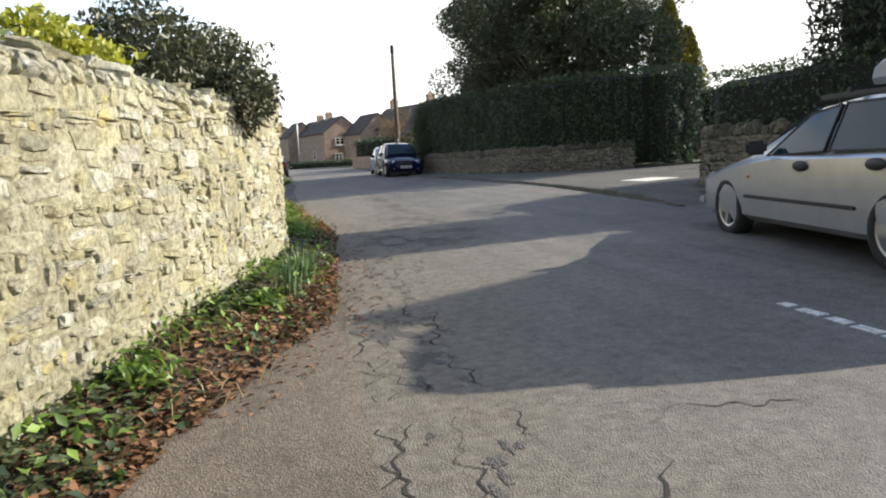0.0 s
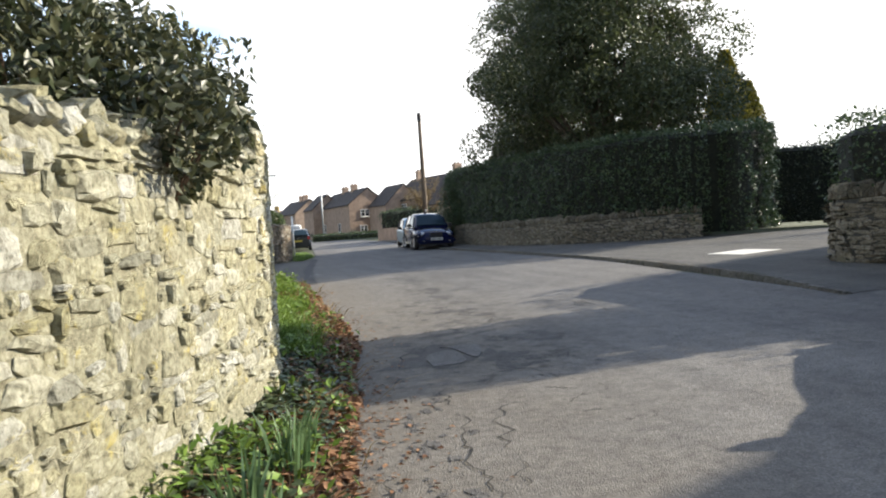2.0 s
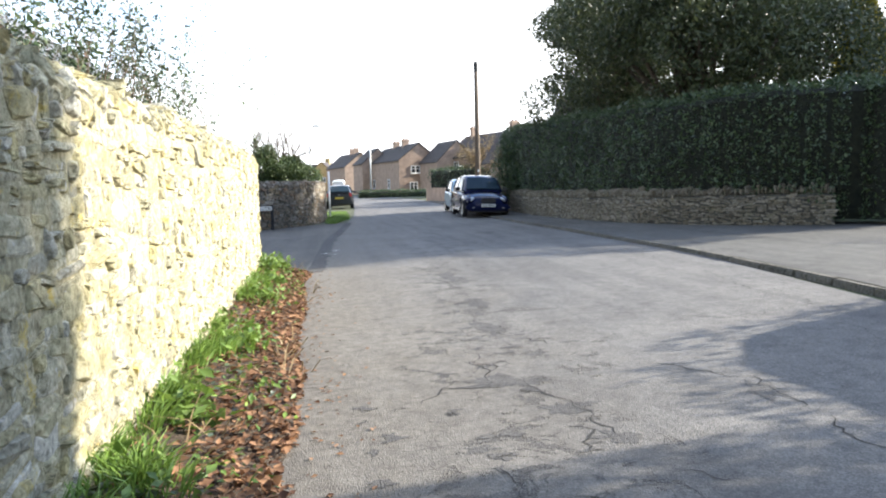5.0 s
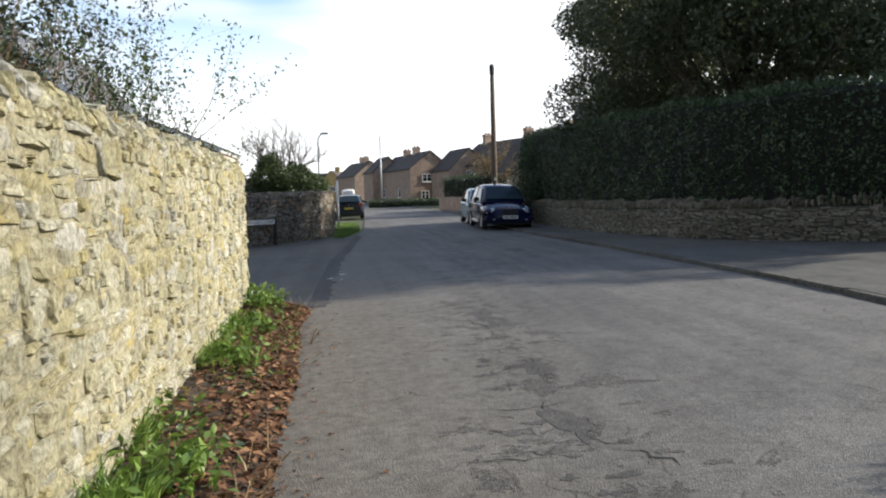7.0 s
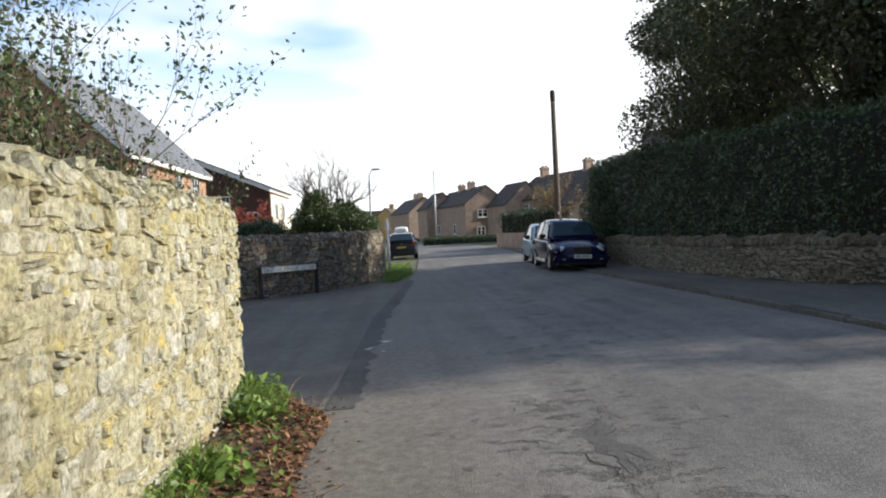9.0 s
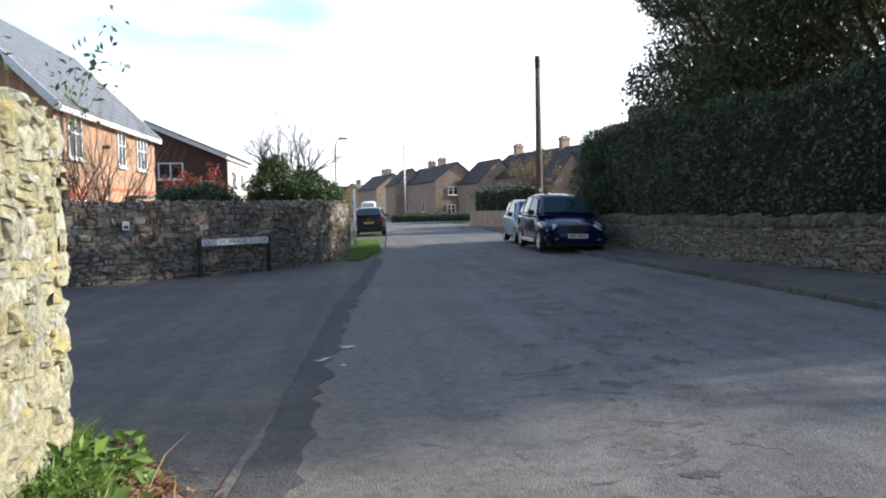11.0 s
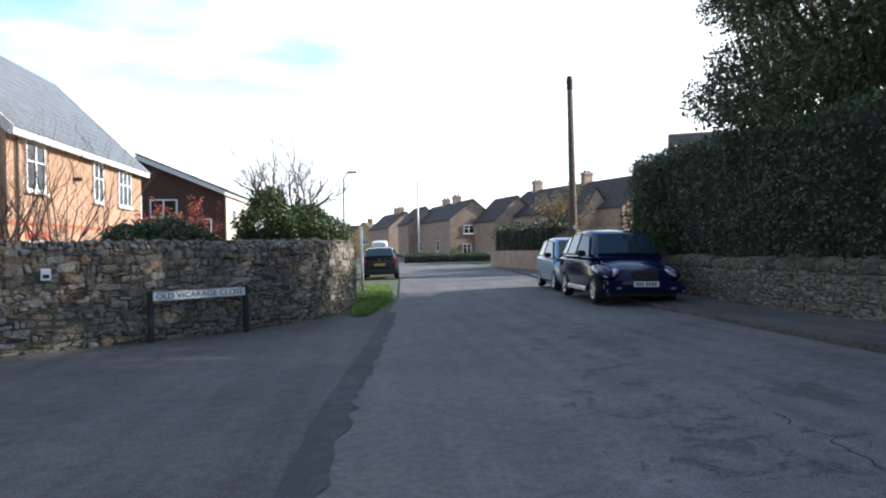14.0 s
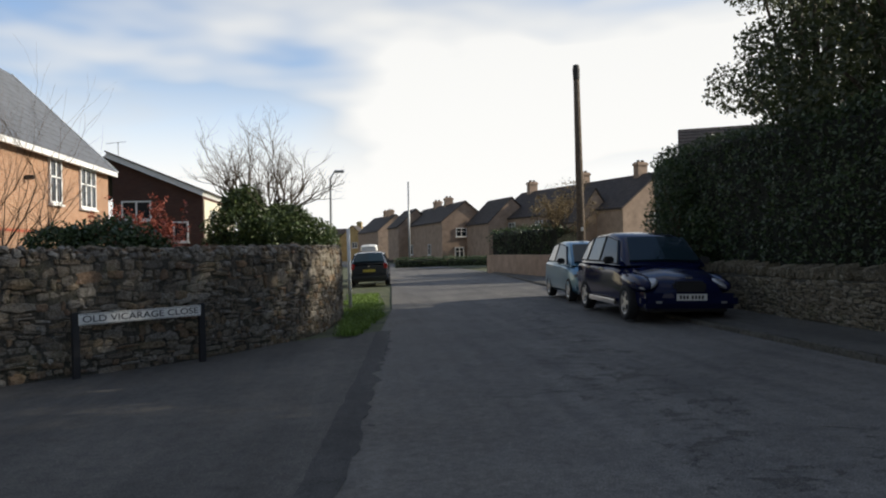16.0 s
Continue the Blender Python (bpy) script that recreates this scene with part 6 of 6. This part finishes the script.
# grass strip beyond the corner
tagged(strip("grass_verge", [(1.2, 34.2), (1.28, 36.5), (1.3, 39.0), (1.2, 44.0), (1.2, 52.0)], [(1.4, 34.2), (1.75, 36.5), (2.15, 39.0), (2.4, 44.0), (2.6, 48.0)], M_GROUND, 0.01, cross=3), "grass strip beyond the wall corner", "grass verge")
gp = []
while len(gp) < 520:
    y = RNG.uniform(34.3, 47.0)
    x = RNG.uniform(1.25, 1.45 + 0.16 * min(4.5, y - 34.0))
    gp.append((x, y, gz(x, y) + 0.02))
tagged(blades("verge_grass", gp, 14, 0.08, 0.014, M_GRASS, 0.12, 0.6), "short bright grass on the corner verge", "grass", kind="stuff")


# ---------- houses
def window_in(parent, cx, cz, w, h, face, panes=2, transom=True, lintel=None):
    """A framed window on a wall face. face: pose with x along the wall, -y outwards."""
    e = new("window")
    e.parent, e.matrix_basis = parent, face @ pose(cx, 0, cz)
    part("frame", boxes((-w / 2, w / 2, -0.05, 0.05, h / 2 - 0.08, h / 2), (-w / 2, w / 2, -0.05, 0.05, -h / 2, -h / 2 + 0.09), (-w / 2, -w / 2 + 0.08, -0.048, 0.05, -h / 2, h / 2), (w / 2 - 0.08, w / 2, -0.048, 0.05, -h / 2, h / 2), *[(-w / 2 + w * k / panes - 0.045, -w / 2 + w * k / panes + 0.045, -0.046, 0.04, -h / 2, h / 2) for k in range(1, panes)], *([(-w / 2, w / 2, -0.044, 0.03, h * 0.1 - 0.025, h * 0.1 + 0.025)] if transom else [])), M_WHITE, e)
    for k in range(panes):
        part("pane", box(bmesh.new(), -w / 2 + w * k / panes + 0.03, -w / 2 + w * (k + 1) / panes - 0.03, -0.02, -0.008, -h / 2 + 0.05, h / 2 - 0.05), M_GLASS, e)
    part("sill", box(bmesh.new(), -w / 2 - 0.06, w / 2 + 0.06, -0.11, 0.02, -h / 2 - 0.07, -h / 2, bevel=0.01), M_WHITE if lintel is None else lintel, e)
    return e


def gable_house(name, m, W, D, eaves, ridge, wallm, roofm, label, windows=(), chimneys=(), fascia=None, over=0.25, door=None):
    """x across the gable, y along the ridge from 0 to D. windows: (side, along, z, w, h, panes)."""
    h = thing(name, m, label, "house")
    vs = []
    for y in (0, D):
        vs += [(-W / 2, y, -1.0), (W / 2, y, -1.0), (W / 2, y, eaves), (0, y, ridge), (-W / 2, y, eaves)]
    part("wall", (vs, [], [(0, 1, 2, 3, 4), (9, 8, 7, 6, 5), (0, 5, 6, 1), (1, 6, 7, 2), (2, 7, 8, 3), (3, 8, 9, 4), (4, 9, 5, 0)]), wallm, h)
    sl = (ridge - eaves) / (W / 2)
    for s in (1, -1):
        x1, z1 = s * (W / 2 + over), eaves - sl * over + 0.03
        a = [(0, -over, ridge + 0.05), (x1, -over, z1), (x1, D + over, z1), (0, D + over, ridge + 0.05)]
        v = a + [(x, y, z + 0.12) for x, y, z in a]
        part("roof_slope", (v, [], [(0, 1, 2, 3), (7, 6, 5, 4), (0, 4, 5, 1), (1, 5, 6, 2), (2, 6, 7, 3), (3, 7, 4, 0)]), roofm, h)
        # courses of slates or tiles as ledges
        n = 14
        V, F = [], []
        for i in range(n):
            f = (i + 1) / n
            k = len(V)
            for yy in (-over - 0.01, D + over + 0.01):
                for ff, zz in ((f - 0.03, 0.125), (f, 0.145), (f, 0.11)):
                    V.append((x1 * ff, yy, ridge + 0.05 + (z1 - ridge - 0.05) * ff + zz))
            F += [(k, k + 3, k + 4, k + 1), (k + 1, k + 4, k + 5, k + 2)]
        tagged(part("course", (V, [], F), roofm, h), kind="stuff")
        if fascia:
            part("gutter", box(bmesh.new(), x1 - 0.06, x1 + 0.06, -over, D + over, z1 - 0.12, z1 + 0.06), fascia, h, "white fascia and gutter")
            L = math.hypot(W / 2 + over, ridge + 0.05 - z1)
            for y in (-over - 0.02, D + over + 0.02):
                g = part("bargeboard", box(bmesh.new(), 0, L, -0.03, 0.03, -0.12, 0.14), fascia, h, "white bargeboard")
                g.matrix_basis = pose(0, y, ridge + 0.05) @ (pose(0, 0, 0, 0, math.degrees(math.atan2(ridge + 0.05 - z1, W / 2 + over)), 0) if s > 0 else pose(0, 0, 0, 0, 180 - math.degrees(math.atan2(ridge + 0.05 - z1, W / 2 + over)), 0))
    faces = {"front": Matrix.Identity(4), "back": pose(0, D, 0, 0, 0, 180), "right": pose(W / 2, 0, 0, 0, 0, 90), "left": pose(-W / 2, D, 0, 0, 0, -90)}
    for sd_, u, z, w, hh, pn in windows:
        window_in(h, u, z, w, hh, faces[sd_] @ pose(0, -0.03, 0), pn)
    for cx, cy, ch in chimneys:
        c = part("chimney", boxes((cx - 0.45, cx + 0.45, cy - 0.3, cy + 0.3, ridge - 1.0, ridge + ch), (cx - 0.52, cx + 0.52, cy - 0.37, cy + 0.37, ridge + ch - 0.25, ridge + ch - 0.1)), wallm, h, "brick chimney stack")
        for dx in (-0.2, 0.2):
            o_ = part("chimney_pot", lathe(bmesh.new(), [(0.14, 0), (0.12, 0.14), (0.14, 0.17), (0.09, 0.17)], 10), M_TILE, c)
            o_.matrix_basis = pose(cx + dx, cy, ridge + ch)
    return h


G45 = gz(-8, 46)
# orange brick house beyond the wall
hb = gable_house("brick_house", pose(-12.2, 40.3, G45, 0, 0, 0.5), 7.6, 12.3, 5.35, 9.1, M_BRICK, M_SLATE, "orange brick two-storey house with slate roof and white windows",
    [("right", 1.7, 4.3, 1.3, 1.5, 2), ("right", 6.9, 4.3, 1.0, 1.5, 2), ("right", 9.9, 4.3, 1.6, 1.5, 3), ("right", 1.9, 1.5, 1.5, 1.2, 2), ("right", 5.2, 1.3, 0.7, 1.1, 1), ("front", 1.6, 3.9, 1.1, 1.3, 2)], (), M_WHITE)
part("downpipe", tube(bmesh.new(), [(3.87, 0.5, -0.2), (3.87, 0.5, 5.2)], [0.045, 0.045], 8), M_BLACK, hb, "black downpipe")
part("lintel", box(bmesh.new(), 3.78, 3.83, 1.05, 2.75, 2.13, 2.4), M_BRICKRED, hb, "red brick lintel")
part("band_course", box(bmesh.new(), 3.79, 3.82, 0.0, 12.3, 2.55, 2.63), M_BRICKRED, hb, "red brick band")
part("porch_roof", boxes((3.8, 4.7, 7.3, 9.0, 2.25, 2.37), bevel=0.02), M_SLATE, hb, "small slate porch roof")
part("front_door", boxes((3.79, 3.84, 7.65, 8.55, -0.1, 2.0), bevel=0.01), M_BLACK, hb, "dark front door")
part("security_lamp", boxes((3.8, 4.1, 4.6, 4.75, 4.15, 4.28), bevel=0.03), M_BLACK, hb, "wall lamp")
# brown brick house with a single low slope
h = thing("brown_house", pose(-8.4, 60.0, gz(-8, 60)), "dark brown brick house with a white-edged low roof", "house")
vs = [(-2.3, 0, -1), (2.1, 0, -1), (2.1, 0, 4.75), (-2.3, 0, 6.6), (-2.3, 9, -1), (2.1, 9, -1), (2.1, 9, 4.75), (-2.3, 9, 6.6)]
part("wall", (vs, [], [(0, 1, 2, 3), (7, 6, 5, 4), (0, 4, 5, 1), (1, 5, 6, 2), (2, 6, 7, 3), (3, 7, 4, 0)]), M_DARKBRICK, h)
part("side_wall", box(bmesh.new(), 2.103, 2.15, 0.15, 9, -1, 4.6), M_CREAM, h, "cream rendered side wall")
g = part("roof_edge", box(bmesh.new(), 0, 5.1, -0.3, 9.3, -0.05, 0.2), M_WHITE, h, "white roof edge board")
g.matrix_basis = pose(-2.55, 0, 6.78, 0, 22.8, 0)
g = part("roof_slope", box(bmesh.new(), -0.1, 5.2, -0.35, 9.4, 0.2, 0.27), M_TILE, h, "thin dark roof")
g.matrix_basis = pose(-2.55, 0, 6.78, 0, 22.8, 0)
part("far_roof", (
    [(-2.5, -0.1, 6.9), (-2.5, 9.2, 6.9), (-5.5, 9.2, 5.4), (-5.5, -0.1, 5.4), (-2.5, -0.1, 6.75), (-2.5, 9.2, 6.75), (-5.5, 9.2, 5.25), (-5.5, -0.1, 5.25)], [], [(0, 1, 2, 3), (7, 6, 5, 4), (0, 3, 7, 4), (1, 0, 4, 5), (2, 1, 5, 6), (3, 2, 6, 7)]), M_TILE, h)
window_in(h, -1.15, 4.05, 1.45, 1.0, pose(0, -0.03, 0), 2, False)
window_in(h, 1.0, 2.95, 0.75, 1.05, pose(0, -0.03, 0), 1, False)
for yy in (2.0, 5.0):
    window_in(h, yy, 3.5, 1.2, 1.2, pose(2.15, 0, 0, 0, 0, 90) @ pose(0, -0.03, 0), 2, False)
part("aerial", tube(tube(bmesh.new(), [(-2.3, 1, 6.6), (-2.3, 1, 7.7)], [0.02, 0.02], 5), [(-2.9, 1, 7.6), (-1.9, 1, 7.7)], [0.015, 0.015], 4), M_GALV, h)

# buff houses down the lane
def lane_house(name, x, y, yaw, W, D, e, r, label, wins, chims, wm=M_BUFF):
    return gable_house(name, pose(x, y, gz(x, y), 0, 0, yaw), W, D, e, r, wm, M_TILE, label, wins, chims, None, 0.15)


GW = [("front", -0.5, 3.05, 1.2, 0.95, 2), ("front", -0.75, 0.95, 1.0, 1.1, 2), ("front", 1.35, 1.05, 0.75, 0.9, 1)]
lh = lane_house("buff_house", 12.75, 98.0, 10.0, 5.2, 17.0, 4.2, 6.25, "buff rendered semi-detached house with brown tiled roof", GW + [("left", 4.0, 1.3, 1.0, 1.2, 1), ("left", 12.0, 1.3, 1.0, 1.2, 1)], ((0, 6.0, 0.9), (0, 10.5, 0.8)))
part("flue", tube(bmesh.new(), [(0.55, -0.1, 0.2), (0.55, -0.1, 4.4)], [0.07, 0.07], 7), M_BLACK, lh, "dark soil pipe")
lane_house("buff_house", 8.6, 112.0, 10.0, 4.6, 6.0, 4.3, 6.4, "projecting gabled wing of the buff house", [("front", 0.0, 1.3, 0.9, 1.2, 1)], ())
lane_house("buff_house", 6.9, 128.0, 12.0, 5.4, 14.0, 4.3, 6.6, "buff rendered house further along with brown roof", [("front", 0.0, 3.1, 1.2, 1.0, 2)], ((0, 3.0, 0.9), (0, 5.5, 0.9)))
lane_house("yellow_house", 0.3, 150.0, -15.0, 5.6, 12.0, 3.6, 6.0, "yellowish stone gabled house at the far bend", [("front", 0.4, 2.7, 1.0, 1.0, 2)], ((0, 5.0, 0.9),), M_YELLOW)
lane_house("buff_house", 6.4, 170.0, 75.0, 6.0, 12.0, 3.8, 6.0, "buff house closing the view down the lane", [("left", 5.0, 2.8, 1.0, 1.0, 2)], ())
lane_house("yellow_house", -4.5, 146.0, 85.0, 6.0, 12.0, 2.6, 4.8, "low house with brown roof at the far bend", [], ((0, 5.0, 0.8),), M_BUFF)
# terrace along the far pavement, with projecting gables
gable_house("terrace_house", pose(24.6, 75.5, gz(14, 85), 0, 0, 17.2), 7.0, 21.0, 4.1, 6.75, M_BUFF, M_TILE, "long buff terrace with brown tiled roof and chimneys", [("left", 4.0, 3.2, 1.2, 1.0, 2), ("left", 9.0, 3.2, 1.2, 1.0, 2), ("left", 14.0, 3.2, 1.2, 1.0, 2), ("left", 12.0, 1.3, 1.2, 1.2, 2), ("front", 0.0, 3.2, 1.2, 1.1, 2)], ((0, 2.2, 1.1), (0, 10.0, 1.1), (0, 19.0, 1.1)), None, 0.15)
gable_house("terrace_wing", pose(20.2, 77.6, gz(14, 78), 0, 0, 12), 3.6, 5.0, 3.2, 5.75, M_BUFF, M_TILE, "projecting gabled wing of the buff terrace", [("front", 0.4, 2.6, 0.6, 1.5, 1)], (), None, 0.12)
gable_house("terrace_wing", pose(16.4, 91.5, gz(14, 91), 0, 0, 12), 5.0, 6.0, 3.7, 6.1, M_BUFF, M_TILE, "gabled end wing of the buff terrace", [("front", 1.2, 2.9, 0.6, 1.2, 1), ("right", 1.5, 3.0, 1.4, 0.4, 2)], (), None, 0.12)
# building roof edge seen over the hedge
gable_house("terrace_house", pose(16.7, 54.3, gz(14, 54), 0, 0, -114.7), 6.5, 9.0, 4.1, 6.45, M_BUFF, M_TILE, "buff house mostly hidden behind the tall hedge", [("right", 3.0, 3.2, 1.0, 1.2, 2)], (), None, 0.15)


# ---------- gardens down the lane
hedge("garden_hedge", [(4.2, 77.0), (8.0, 75.5), (11.4, 72.0)], 1.1, lambda x, y: 0.75, M_LAUREL, "low clipped dark garden hedge along the bend", 5000, 0.12)
hedge("garden_shrubbery", [(10.0, 64.0), (10.9, 61.0), (12.4, 58.0)], 1.8, lambda x, y: 2.35 + 0.35 * noise.noise((x, y, 0.0)), M_LAUREL, "dark rounded garden shrubs behind a low wall", 5000, 0.13, wob=0.45, cat="shrubs")
LW = [(9.0, 63.0), (9.7, 56.0), (10.4, 49.5)]
o = thing("wall_garden", pose(0, 0, 0), "low buff garden wall along the pavement", "garden wall", kind="structure")
vs, fs = [], []
for x, y, nx, ny, _ in along(LW[::-1], 0.8):
    for s, z in ((0, -0.2), (0, 1.0), (-0.25, 1.0), (-0.25, -0.2)):
        vs.append((x + nx * s, y + ny * s, gz(x, y) + z))
for i in range(len(vs) // 4 - 1):
    for j in range(3):
        fs.append((i * 4 + j, i * 4 + 4 + j, i * 4 + 5 + j, i * 4 + 1 + j))
part("wall_face", (vs, [], fs), M_BUFF, o)
o = thing("garden_tree", pose(11.8, 58.5, gz(11, 58)), "small bare garden tree with pollarded limbs", "tree")
bm, rnd, tips = bmesh.new(), random.Random(4), []
tube(bm, [(0, 0, -0.2), (0.05, 0, 1.8)], [0.16, 0.12], 7)
for _ in range(7):
    branches(bm, (0, 0, 1.7), (rnd.gauss(0, 0.7), rnd.gauss(0, 0.7), 0.8), 1.3, 0.06, 3, 0.5, 0.15, rnd, 5, tips)
part("branch_crown", bm, M_BARK, o)
leaf_cloud("bud_spray", np.array([q[:] for q in tips for _ in range(5)]) + RNG.normal(0, 0.1, (len(tips) * 5, 3)), 0.11, M_STRAW, o)

# garden behind the dark rubble wall
shrub("evergreen_bush", -0.9, 42.4, 0, [((-0.75, 0, 2.2), (0.95, 0.9, 1.05)), ((0.2, 0.1, 2.0), (1.05, 1.0, 0.95)), ((-0.7, 0.1, 3.0), (0.6, 0.6, 0.5)), ((1.15, 0.0, 1.75), (0.8, 0.8, 0.8)), ((0.5, 0.1, 2.5), (0.7, 0.6, 0.45)), ((-1.3, 0.0, 1.6), (0.5, 0.6, 0.7))], 24000, 0.12, M_BUSH, "broad evergreen bush with sunlit yellowish top")
o = thing("bare_tree", pose(-1.2, 43.6, gz(-0.6, 43.5)), "bare winter tree with fine spreading twigs", "tree")
bm, rnd, tips = bmesh.new(), random.Random(12), []
tube(bm, [(0, 0, -0.2), (0.05, 0, 2.3)], [0.15, 0.12], 8)
for a in range(7):
    branches(bm, (0.03, 0, rnd.uniform(1.9, 2.25)), (math.cos(a * 0.9) * 1.15, math.sin(a * 0.9) * 0.7, 0.85), 1.45, 0.075, 5, 0.45, 0.1, rnd, 5, tips, 0.7)
part("branch_crown", bm, M_BARK, o)
shrub("dark_shrub", -2.5, 33.4, 0, [((-0.4, 0, 1.72), (0.55, 0.45, 0.4)), ((0.25, 0.15, 1.78), (0.6, 0.45, 0.44)), ((0.75, 0.4, 1.6), (0.38, 0.4, 0.34))], 7000, 0.09, M_LAUREL, "dark green rounded shrub showing over the wall")
shrub("overgrown_shrub", 8.85, 37.6, 0, [((0, 0, 0.95), (0.55, 0.8, 0.6)), ((0.2, 0.4, 1.8), (0.7, 1.0, 0.8)), ((0.3, -0.7, 1.5), (0.5, 0.7, 0.7)), ((0.4, 0.6, 2.7), (0.7, 0.9, 0.8))], 9000, 0.09, M_LAUREL, "dark evergreen shrub spilling over the low wall")
bare_bush("red_bush", -3.9, 41.0, 2.6, 20, "bush of red winter twigs", 10, M_RED, 0.3, rad=0.028, leafsize=0.08)
for x, y, hgt in ((-6.4, 35.0, 3.3), (-5.4, 34.0, 2.8), (-6.0, 38.0, 3.5), (-7.6, 33.5, 3.5)):
    bare_bush("bare_bush", x, y, hgt * 1.4, 8, "bare reddish-brown winter bush", 0, None, 0.42, rad=0.045, depth=4, group="bare bushes by the brick house")
